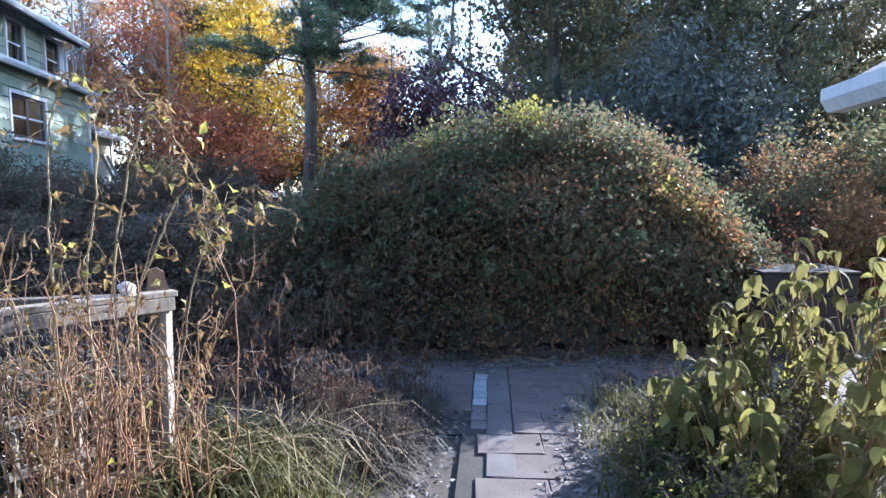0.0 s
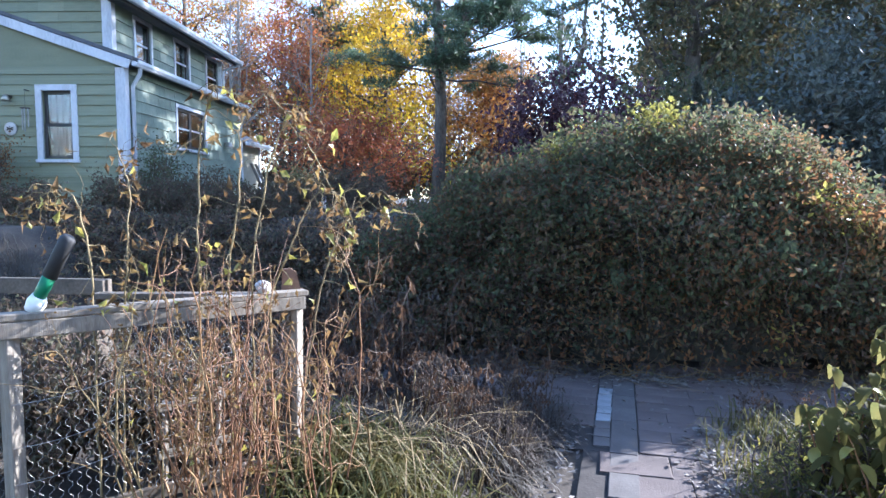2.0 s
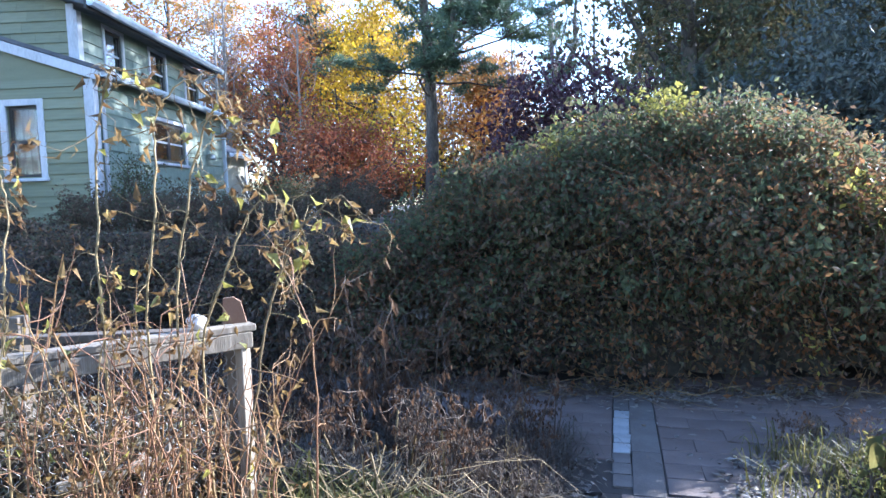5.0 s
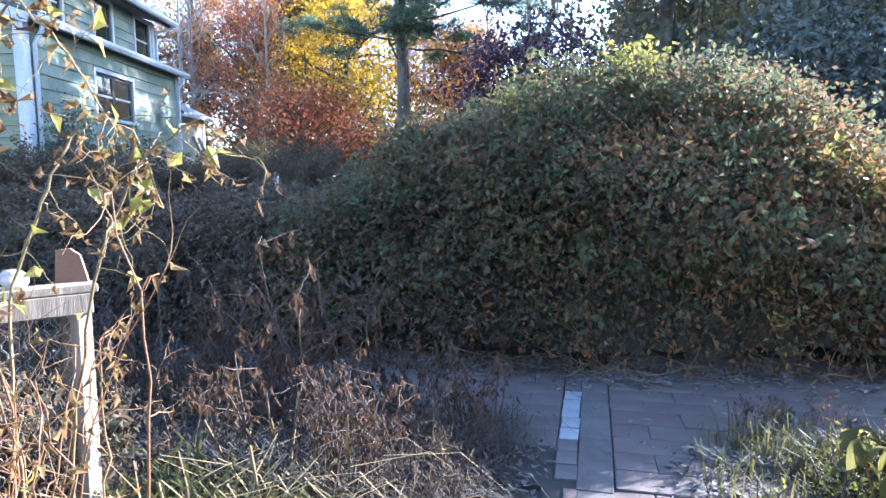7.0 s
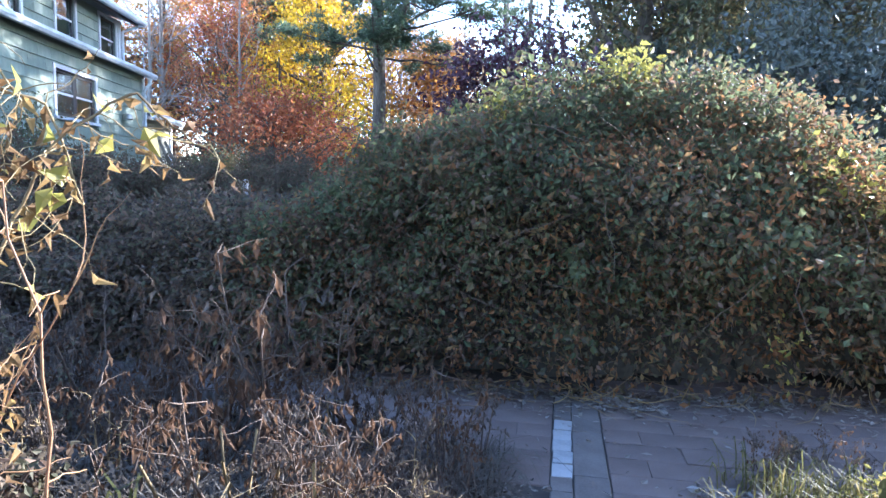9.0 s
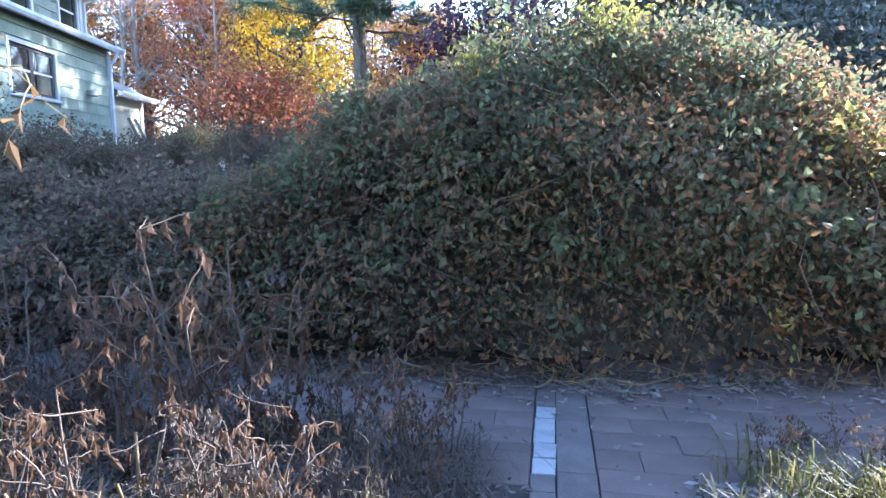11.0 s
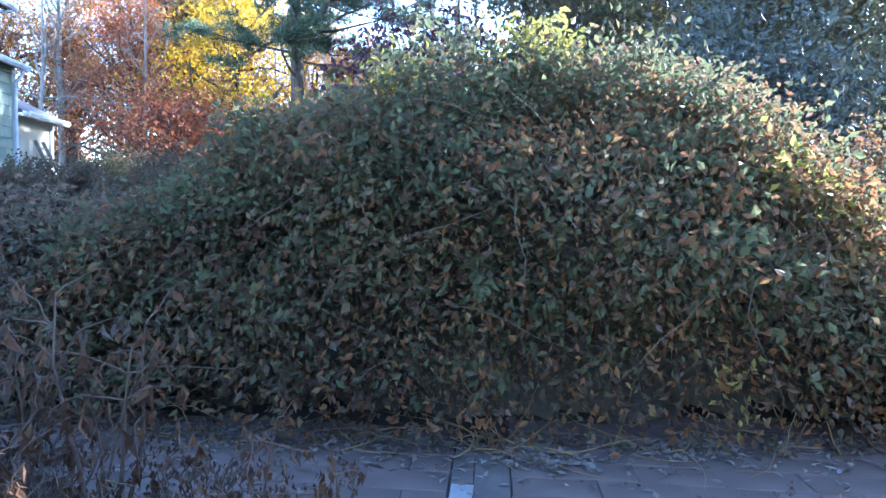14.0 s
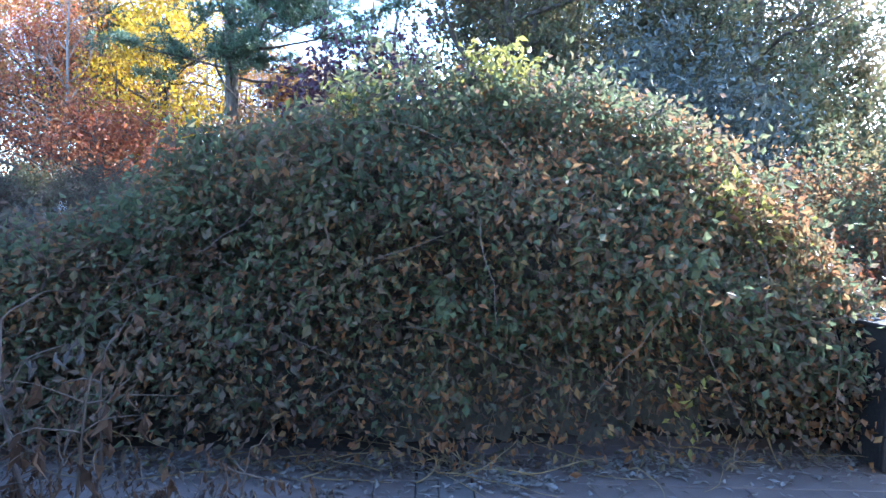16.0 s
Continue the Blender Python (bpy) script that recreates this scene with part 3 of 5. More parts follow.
    p, nrm = heap_surface(rng.uniform(x0, x1, n_d), rng.uniform(0.03, 1.9, n_d))
    p = p - nrm * rng.uniform(0.15, 0.42, n_d)[:, None]
    p[:, 2] = np.maximum(p[:, 2], 0.03)
    child("inner_leaves", leaf_mesh("inner_leaves", p, 0.06, leaf_sets[1][1], 0.55, 0.8), t, "dead leaves caught inside", back)["kind"] = "stuff"
    # loose sprays arching out of the mass, so that its outline is uneven
    spray, tips, out = [], [], []
    for k in range(int((x1 - x0) * 26)):
        p, nrm = heap_surface(np.array([rng.uniform(x0 + 0.1, x1 - 0.15)]), np.array([rng.uniform(0.15, 2.0)]))
        d = nrm[0] + rng.normal(size=3) * 0.5 + np.array([0, 0, 0.35])
        pts, rr, _ = limb(rng, p[0] - nrm[0] * 0.1, d / np.linalg.norm(d), rng.uniform(0.25, 0.62), 0.003, -0.22, 7, 0.15)
        pts[:, 2] = np.maximum(pts[:, 2], 0.03)
        spray.append((pts, rr))
        tips.extend(pts[1:])
    tips = np.array(tips)
    nl = len(tips) * 3
    v, f = tubes(spray, 4)
    child("spray_stem", mesh_from("spray_stem", v, f, stem_mat, True), t, "", back)["kind"] = "stuff"
    child("spray_foliage", leaf_mesh("spray_foliage", tips[rng.integers(0, len(tips), nl)] + rng.normal(size=(nl, 3)) * 0.02, 0.072, leaf_sets[0][1], 0.6, 0.9), t, "drooping sprays of leaves", back)["kind"] = "stuff"
    paths = []
    for k in range(stems):
        x = rng.uniform(x0, x1)
        p, nrm = heap_surface(np.array([x]), np.array([rng.uniform(0.05, 1.3)]))
        d = rng.normal(size=3) * 0.6 + nrm[0] * 0.3
        d[2] = abs(d[2]) * rng.choice([-0.4, 1.0])
        pts, rr, _ = limb(rng, p[0] + nrm[0] * 0.02, d / np.linalg.norm(d), rng.uniform(0.3, 1.1), rng.uniform(0.002, 0.0045), -0.06, 6, 0.2)
        pts[:, 2] = np.maximum(pts[:, 2], 0.015)
        paths.append((pts, rr))
    v, f = tubes(paths, 4)
    child("tangle", mesh_from("tangle", v, f, stem_mat, True), t, "tangled pale stems", back)["kind"] = "stuff"
    return t


thicket("vine_thicket", "tall heap of dull green vines over a hidden support", -2.0, 3.5,
        [("leaves", M["vine"], 15000, 0.06, 0.75, 9, ""), ("brown_leaves", M["bramble"], 15000, 0.055, -1, 1.7, "brownish lower leaves"),
         ("rusty_leaves", M["rust"], 7000, 0.055, -1, 2.4, "rusty autumn leaves")], M["dead_stem"], 130)
thicket("bramble_thicket", "low bank of frosted brown-green brambles", -7.4, -2.0,
        [("leaves", M["bramble"], 30000, 0.055, -1, 9, ""), ("frosted_leaves", M["dull"], 11000, 0.05, 0.3, 9, "pale frosted leaves")], M["dead_stem"], 120)


def accent(label, x, z, mat, count, size, spread):
    """A patch of leaves of another colour in the skin of the vine heap."""
    hh = float(np.interp(x, TOP_X, TOP_Z))
    a0 = math.asin(min(0.98, z / hh) ** (1 / 0.72))
    p, nrm = heap_surface(np.full(count, x) + rng.normal(size=count) * spread, np.clip(a0 + rng.normal(size=count) * spread * 0.5, 0.03, 1.9))
    p = p + nrm * rng.uniform(0.08, 0.3, count)[:, None] + rng.normal(size=(count, 3)) * 0.04
    t = thing("leaf_spray", label, "foliage", "coloured sprays in the vines", at=pose(x, 7.5, 0))
    child("leaves", leaf_mesh("leaves", p, size, mat, 0.5, 1.2, nrm), t, "", Matrix.Translation((-x, -7.5, 0)))["kind"] = "stuff"
    for k in range(5):
        q = int(rng.integers(0, count))
        pts, rr, _ = limb(rng, p[q] - nrm[q] * 0.22, nrm[q] + np.array([0, 0, 0.4]), 0.34, 0.004, -0.15, 6, 0.15)
        v, f = tubes([(pts, rr)], 5)
        child("stem", mesh_from("stem", v, f, M["dead_stem"], True), t, "", Matrix.Translation((-x, -7.5, 0)))


accent("sunlit yellow-green leaves on the crest of the vines", 0.85, 2.14, M["fresh"], 230, 0.065, 0.14)
accent("pale yellow-green leaves among the dull vines", 0.02, 1.78, M["fresh"], 110, 0.06, 0.09)
accent("rusty leaves scattered through the vines", 1.2, 1.58, M["rust"], 260, 0.06, 0.22)
accent("rusty leaves low in the vines", 1.7, 0.85, M["rust"], 300, 0.06, 0.28)
accent("orange-brown leaves at the end of the vines", 2.6, 1.3, M["rust"], 420, 0.065, 0.25)
accent("yellow leaves hanging in the vines", 2.35, 1.45, M["fresh"], 160, 0.065, 0.14)
accent("few yellow leaves near the ground", 1.95, 0.35, M["fresh"], 26, 0.06, 0.07)
accent("reddish brown leaves on the lower vines", 0.7, 0.85, M["rust"], 240, 0.055, 0.3)
accent("brown withered leaves hanging in the vines", -0.7, 1.1, M["dry"], 220, 0.06, 0.3)
accent("brown withered leaves over the brambles", -1.4, 0.95, M["dry"], 200, 0.055, 0.3)


def bush(name, label, x, y, rx, ry, h, leaf, count, size, seed, z=None, stem=None, category="shrub", aspect=0.55, group=""):
    """A loose bush: stems fanning from the root, leaves in clumps along them."""
    r = np.random.default_rng(seed)
    z = float(ground_z(x, y)) if z is None else z
    t = thing(name, label, category, group, at=pose(x, y, z - 0.03))
    paths, tips = [], []
    for i in range(int(26 + 6 * rx)):
        a, q = r.uniform(0, 6.28), r.uniform(0.1, 1) ** 0.6
        top = np.array([np.cos(a) * rx * q, np.sin(a) * ry * q, h * (1 - 0.5 * q * q) * r.uniform(0.7, 1.1)])
        base = np.array([np.cos(a) * rx * 0.15, np.sin(a) * ry * 0.15, 0])
        s = np.linspace(0, 1, 7)[:, None]
        pts = base + (top - base) * s + np.array([0, 0, 1]) * (s * (1 - s)) * h * 0.3 + r.normal(size=(7, 3)) * 0.03 * s * h
        paths.append((pts, np.linspace(0.012, 0.004, 7)))
        tips.extend(pts[2:])
        for k in range(4):
            d = r.normal(size=3) + np.array([0, 0, 0.3])
            tp, tr, _ = limb(r, pts[r.integers(2, 7)], d / np.linalg.norm(d), 0.3 * h, 0.005, 0, 4, 0.3)
            tp[:, 2] = np.maximum(tp[:, 2], 0.02)
            paths.append((tp, tr))
            tips.extend(tp[1:])
    v, f = tubes(paths, 4)
    child("stem_growth", mesh_from("stem_growth", v, f, stem or M["dead_stem"], True), t)["kind"] = "stuff"
    tips = np.array(tips)
    pos = tips[r.integers(0, len(tips), count)] + r.normal(size=(count, 3)) * 0.05 * h
    pos[:, 2] = np.maximum(pos[:, 2], 0.03)
    child("leaves", leaf_mesh("leaves", pos, size, leaf, aspect, 0.6), t)
    return t


bush("purple_shrub", "dark purple-leaved shrub behind the vine heap", -0.6, 11.0, 1.05, 0.8, 3.3, M["purple"], 22000, 0.1, 31)
bush("hedge_shrub", "green vine-covered shrub at the end of the heap", 4.2, 9.7, 0.9, 0.7, 2.0, M["vine"], 9000, 0.06, 131)
bush("hedge_shrub", "green leafy shrub among the rusty ones", 5.7, 10.6, 1.0, 0.8, 2.3, M["oak"], 9000, 0.06, 132)
bush("orange_shrub", "shrub with orange and rusty leaves beside the vines", 4.7, 10.3, 1.1, 0.8, 2.3, M["rust"], 9000, 0.06, 32)
bush("rusty_shrub", "loose shrub with rusty red leaves near the dark crate", 4.51, 10.09, 1.22, 0.94, 1.97, M["rust"], 11000, 0.06, 33)
bush("red_shrub", "small shrub with bright red leaves above the crate", 4.0, 8.35, 0.38, 0.38, 1.17, M["red"], 900, 0.05, 43)
bush("young_evergreen", "dark shrubby evergreen growth behind the vines", 3.56, 13.39, 2.44, 1.5, 4.32, M["conifer"], 24000, 0.125, 34)
bush("hedge_shrub", "dense dark green shrub among the trees", 1.5, 15.99, 2.44, 1.5, 4.7, M["oak"], 24000, 0.135, 35)
bush("hedge_shrub", "dense dark green shrub under the tall oaks", 6.67, 15.37, 2.44, 1.69, 4.14, M["oak"], 24000, 0.135, 36)
bush("hedge_shrub", "dark tangled shrub at the wood's edge", 6.07, 11.08, 1.69, 1.13, 2.73, M["oak"], 12000, 0.09, 49)
bush("hedge_shrub", "dark tangled shrub at the wood's edge", 8.43, 13.2, 2.07, 1.32, 3.2, M["oak"], 12000, 0.1, 50)
bush("rusty_shrub", "brown-leaved shrub behind the crate", 4.95, 8.95, 0.85, 0.75, 1.55, M["rust"], 12000, 0.055, 55)
bush("hedge_shrub", "dark tangled shrub at the wood's edge", 10.96, 16.05, 2.26, 1.5, 3.57, M["oak"], 11000, 0.11, 56)
for i, (x, y, w, h, key) in enumerate([(-34, 40, 6, 4.5, "orange"), (-26, 41, 6, 4.2, "bramble"), (-19, 40, 5.5, 4.4, "orange"), (-14, 36, 4.5, 3.8, "bramble"), (-9.5, 37, 4, 3.8, "orange"), (-5, 38, 4, 4.0, "bramble"), (-0.5, 36, 4, 4.2, "orange"), (-16, 27, 3, 2.6, "bramble"), (-12.5, 26.5, 2.6, 2.4, "rust"), (-7, 29, 3, 2.8, "bramble"), (-4, 27, 2.6, 2.8, "rust")]):
    bush("undergrowth_shrub", "brown autumn undergrowth beneath the woods", x, y, w, w * 0.5, h, M[key], 6500, 0.2, 160 + i, group="undergrowth of the woods")
bush("yard_shrub", "olive shrub beside the picket fence", -10.06, 17.28, 1.32, 0.85, 1.22, M["oak"], 6000, 0.08, 37, category="shrub")
bush("yard_shrub", "brown autumn shrub beside the picket fence", -7.21, 15.98, 1.5, 0.94, 1.22, M["bramble"], 7000, 0.07, 38)
bush("foundation_shrub", "straggly shrub with dark twigs at the house wall", -7.53, 10.29, 0.5, 0.9, 1.0, M["bramble"], 2600, 0.05, 39)
bush("foundation_shrub", "dark leafy vine climbing the corner of the house", -7.2, 8.87, 0.3, 0.3, 1.4, M["vine"], 1800, 0.05, 40)
bush("foundation_shrub", "green shrub below the far house corner", -8.61, 12.91, 0.5, 0.7, 0.7, M["vine"], 2200, 0.05, 41)
bush("foundation_shrub", "dark brown shrub beneath the front wall lamp", -9.52, 7.31, 0.6, 0.5, 1.5, M["rust"], 3500, 0.05, 57)
bush("weedy_shrub", "frosted weedy growth behind the wire pen", -2.11, 4.2, 0.63, 0.45, 0.63, M["bramble"], 2600, 0.04, 44)
for i, (x, y, h) in enumerate([(-1.1, 2.85, 0.6), (-1.5, 2.55, 0.65), (-0.85, 3.15, 0.5), (-1.9, 2.25, 0.6)]):
    bush("weedy_shrub", "dark dead weeds inside the wire pen", x, y, 0.36, 0.3, h, M["bramble"], 3200, 0.035, 140 + i, group="dead weeds in the pen")
for i, (x, y, h) in enumerate([(-5.2, 7.6, 0.7), (-6.0, 8.1, 0.75), (-6.7, 7.6, 0.7), (-6.4, 9.4, 0.7), (-6.2, 11.0, 0.7), (-5.4, 9.2, 0.6), (-7.2, 12.6, 0.7), (-6.0, 13.4, 0.7), (-4.6, 10.4, 0.6), (-7.8, 6.9, 0.6)]):
    bush("weedy_shrub", "frosted brown weeds on the bank before the house", x, y, 0.75, 0.6, h, M["bramble"], 3400, 0.05, 180 + i, group="weeds on the bank")
for i, (x, y, h) in enumerate([(-2.3, 3.1, 0.6), (-2.9, 2.6, 0.6), (-3.2, 3.6, 0.7), (-2.6, 1.9, 0.6), (-4.0, 3.0, 0.7)]):
    bush("weedy_shrub", "frosted dark weeds behind the wire pen", x, y, 0.6, 0.5, h, M["bramble"], 3600, 0.04, 150 + i, group="dead weeds behind the pen")
bush("weedy_shrub", "frosted weedy growth on the bank below the house", -3.82, 5.38, 0.99, 0.63, 0.63, M["dull"], 4200, 0.045, 46)
bush("weedy_shrub", "frosted weedy growth on the bank below the house", -4.9, 6.08, 0.99, 0.72, 0.72, M["bramble"], 4200, 0.045, 47)
bush("weedy_shrub", "low dead growth beside the pen", -2.92, 4.75, 0.72, 0.54, 0.54, M["dull"], 2600, 0.04, 48)


def cone_tree(x, y, h, rad):
    t = thing("arborvitae", "narrow dark evergreen cone rising behind the vines", "tree", at=pose(x, y, float(ground_z(x, y)) - 0.05))
    v, f = tubes([(np.array([[0, 0, 0], [0, 0, h * 0.95]]), np.array([0.07, 0.015]))], 8)
    child("trunk", mesh_from("trunk", v, f, M["bark"], True), t)
    n = 9000
    u = rng.uniform(0, 1, n) ** 0.7
    a = rng.uniform(0, 6.28, n)
    rr = rad * u * (0.8 + 0.2 * np.sin(a * 5 + u * 20)) * rng.uniform(0.6, 1.05, n)
    pos = np.stack([np.cos(a) * rr, np.sin(a) * rr, h * (1 - u) + 0.05], 1)
    child("foliage", leaf_mesh("foliage", pos, 0.1, M["conifer"], 0.4, -0.8), t)
    return t


cone_tree(1.25, 10.5, 3.3, 0.36)

# ---- green house ----
house = thing("house", "two-storey house with sage green shingles and white trim", "house", at=pose(-7.6, 8.53, 0.2, 0, 0, 19.16))
BASE = 0.95


def wall_panel(name, plane, lo, hi, z0, z1, thick, holes, mat, parent, label=""):
    """A wall with real openings. plane 'u': runs along y at x = 0; 'v': runs along x at y = 0. holes: (lo, hi, z0, z1)."""
    bm = bmesh.new()
    cuts = sorted({lo, hi, *[h[0] for h in holes], *[h[1] for h in holes]})
    for a, b in zip(cuts, cuts[1:]):
        zs = [(z0, z1)]
        for h in holes:
            if h[0] <= a and h[1] >= b:
                zs = [(z0, h[2]), (h[3], z1)]
        for c, d in zs:
            if d - c > 0.001:
                if plane == "u":
                    box(-thick, a, c, 0, b, d, 0, bm)
                else:
                    box(a, 0, c, b, thick, d, 0, bm)
    return part(name, bm, mat, parent, label)


def window_unit(parent, m, w, h, lights, trim=0.09, curtain=True, mat_trim=None):
    """A window in its own frame: x along the wall, y into the house, z up from the sill. lights: sashes side by side, or 0 for a sliding pair above each other."""
    tm = mat_trim or M["trim"]
    bm = bmesh.new()
    box(-trim, -0.03, -0.02, 0, 0.02, h + trim, 0.004, bm)
    box(w, -0.03, -0.02, w + trim, 0.02, h + trim, 0.004, bm)
    box(0, -0.03, h, w, 0.02, h + trim, 0.004, bm)
    win = part("window", bm, tm, parent, "", m)
    part("window_sill", box(-trim - 0.02, -0.06, -0.07, w + trim + 0.02, 0.03, -0.02, 0.005), tm, win)
    # plain board behind the glass; its near-black colour stands in for room shade
    part("room_behind", box(-0.25, 0.45, -0.25, w + 0.25, 0.5, h + 0.25), M["room"], win, "near-black board giving the dimness of the room behind the glass")
    s = 0.05
    if lights:
        for i in range(lights):
            a, b = i * w / lights, (i + 1) * w / lights
            bm = bmesh.new()
            box(a, 0.02, 0, a + s, 0.06, h, 0.003, bm)
            box(b - s, 0.02, 0, b, 0.06, h, 0.003, bm)
            box(a + s, 0.02, 0, b - s, 0.06, s, 0.003, bm)
            box(a + s, 0.02, h - s, b - s, 0.06, h, 0.003, bm)
            part("sash", bm, M["sash"], win)
            part("glazing_bar", box(a + s, 0.022, h * 0.47, b - s, 0.05, h * 0.47 + 0.035, 0.003), M["trim"], win)
            p = part("pane", box(a + s, 0.036, s, b - s, 0.042, h - s), M["glass"], win)
            p.visible_shadow = False
    else:
        for z0, z1, y in ((0, h * 0.52, 0.03), (h * 0.48, h, 0.055)):
            bm = bmesh.new()
            box(0, y, z0, s, y + 0.03, z1, 0.003, bm)
            box(w - s, y, z0, w, y + 0.03, z1, 0.003, bm)
            box(s, y, z0, w - s, y + 0.03, z0 + s, 0.003, bm)
            box(s, y, z1 - s, w - s, y + 0.03, z1, 0.003, bm)
            part("sash", bm, M["sash"], win)
            p = part("pane", box(s, y + 0.012, z0 + s, w - s, y + 0.018, z1 - s), M["glass"], win)
            p.visible_shadow = False
    if curtain:
        n = 24
        xs = np.linspace(0.02, w - 0.02, n)
        v = np.concatenate([np.column_stack([xs, 0.14 + 0.02 * np.sin(xs * 60), np.full(n, 0.02)]), np.column_stack([xs, 0.14 + 0.015 * np.sin(xs * 60), np.full(n, h * (0.45 if lights else 0.98))])])
        i = np.arange(n - 1)
        child("curtain", mesh_from("curtain", v, np.stack([i, i + 1, i + 1 + n, i + n], 1), M["curtain"], True), win, "thin patterned curtain")
    return win


# side wall (along y), front gable (along x), upper storey set back
SIDE = (1.86, 3.16, 2.34, 3.1)
wall_panel("side_wall", "u", 0, 5.3, BASE, 3.55, 0.14, [SIDE], M["siding_side"], house, "sage shingled side wall")
FRONT = (-1.41, -0.9, 1.99, 3.11)
wall_panel("front_wall", "v", -4.5, -0.14, BASE, 3.45, 0.14, [FRONT], M["siding"], house, "olive green clapboard wall")
UP_V, UP_U0, UP_U1 = -0.3, 0.2, 4.9
UPW = [(0.95, 1.5, 3.75, 4.53), (2.5, 3.12, 3.75, 4.53), (4.05, 4.7, 3.75, 4.53)]
up = wall_panel("upper_wall", "u", UP_U0, UP_U1, 3.5, 4.62, 0.14, UPW, M["siding_side"], house, "upper sage wall")
up.location.x = UP_V
upf = wall_panel("upper_front_wall", "v", -5.0, UP_V - 0.14, 3.5, 6.0, 0.14, [], M["siding"], house, "upper shingled front wall")
upf.location.y = UP_U0
wall_panel("back_wall", "v", -4.5, -0.14, BASE, 3.54, 0.14, [], M["siding"], house).location.y = 5.16
wall_panel("upper_back_wall", "v", -4.5, UP_V - 0.14, 3.62, 4.6, 0.14, [], M["siding"], house).location.y = UP_U1 - 0.14
part("rear_roof", box(-4.6, UP_U1 + 0.02, 3.55, UP_V, 5.36, 3.61, 0.01), M["shingle"], house)
wall_panel("left_wall", "u", 0.15, 5.15, BASE, 3.54, 0.14, [], M["siding_side"], house).location.x = -4.36

# triangular infill under the front rake
bm = bmesh.new()
pr = [(-4.5, 3.45), (0, 3.45), (0, 3.5), (-4.5, 5.03)]
fr = [bm.verts.new((x, 0.0, z)) for x, z in pr]
bk = [bm.verts.new((x, 0.14, z)) for x, z in pr]
bm.faces.new(fr)
bm.faces.new(bk[::-1])
for i in range(4):
    bm.faces.new((fr[i], bk[i], bk[(i + 1) % 4], fr[(i + 1) % 4]))
bmesh.ops.recalc_face_normals(bm, faces=bm.faces)
part("gable_infill", bm, M["siding"], house)
# lean-to roof and its white rake board
RS = 0.34
part("rake_board", beam((0.14, -0.07, 3.52), (-4.5, -0.07, 3.52 + 4.64 * RS), 0.03, 0.15), M["trim"], house, "worn white rake board")
part("lower_roof", beam((0.2, 0.12, 3.62), (-4.5, 0.12, 3.62 + 4.7 * RS), 0.42, 0.06), M["shingle"], house, "grey shingled lean-to roof")
bm = bmesh.new()
box(-0.25, 0.2, 3.55, 0.16, 5.36, 3.61, 0.01, bm)
part("pent_roof", bm, M["shingle"], house, "narrow shingled roof over the lower wall")


def gutter(parent, x, y0, y1, z, name="gutter"):
    """An open gutter along y."""
    bm = bmesh.new()
    prof = [(0, 0.1), (0, 0.02), (0.02, 0), (0.09, 0), (0.12, 0.05), (0.12, 0.1), (0.11, 0.1), (0.11, 0.055), (0.085, 0.012), (0.025, 0.012), (0.012, 0.03), (0.012, 0.1)]
    a = [bm.verts.new((x + px, y0, z + pz)) for px, pz in prof]
    b = [bm.verts.new((x + px, y1, z + pz)) for px, pz in prof]
    n = len(prof)
    for i in range(n):
        bm.faces.new((a[i], a[(i + 1) % n], b[(i + 1) % n], b[i]))
    bm.faces.new(a[::-1])
    bm.faces.new(b)
    bmesh.ops.recalc_face_normals(bm, faces=bm.faces)
    return part(name, bm, M["gutter"], parent)


def pipe(parent, pts, r, mat, name="downspout"):
    v, f = tubes([(np.array(pts, float), np.full(len(pts), r))], 8)
    return child(name, mesh_from(name, v, f, mat, True), parent)


gutter(house, 0.16, -0.05, 5.4, 3.5)
pipe(house, [(0.22, 0.12, 3.5), (0.2, 0.14, 3.4), (0.06, 0.16, 3.2), (0.06, 0.16, BASE + 0.1)], 0.035, M["trim"])
pipe(house, [(0.2, 5.22, 3.5), (0.18, 5.22, 3.4), (0.06, 5.22, 3.25), (0.06, 5.22, BASE + 0.1)], 0.035, M["gutter"])
part("corner_board", box(-0.02, -0.035, BASE, 0.03, 0.1, 3.5, 0.004), M["trim"], house, "flaking white corner board")
part("corner_board", box(-0.13, -0.035, BASE, -0.02, 0.0, 3.48, 0.004), M["trim"], house, "flaking white corner board")
part("corner_board", box(-0.02, 5.2, BASE, 0.028, 5.32, 3.5, 0.004), M["trim"], house)
part("corner_board", box(UP_V - 0.02, UP_U0 - 0.03, 3.6, UP_V + 0.03, UP_U0 + 0.1, 4.6, 0.004), M["trim"], house)
part("corner_board", box(UP_V - 0.14, UP_U0 - 0.03, 3.6, UP_V - 0.02, UP_U0, 4.7, 0.004), M["trim"], house)
part("corner_board", box(UP_V - 0.02, UP_U1 - 0.1, 3.6, UP_V + 0.03, UP_U1 + 0.02, 4.6, 0.004), M["trim"], house)
# upper roof with a deep eave
bm = bmesh.new()
pr = [(UP_V + 0.32, 4.6), (UP_V + 0.32, 4.68), (-5.0, 6.2), (-5.0, 6.12)]
a = [bm.verts.new((x, UP_U0 - 0.25, z)) for x, z in pr]
b = [bm.verts.new((x, UP_U1 + 0.25, z)) for x, z in pr]
bm.faces.new(a)
bm.faces.new(b[::-1])
for i in range(4):
    bm.faces.new((a[i], b[i], b[(i + 1) % 4], a[(i + 1) % 4]))
bmesh.ops.recalc_face_normals(bm, faces=bm.faces)
part("roof", bm, M["shingle"], house, "dark shingled roof")
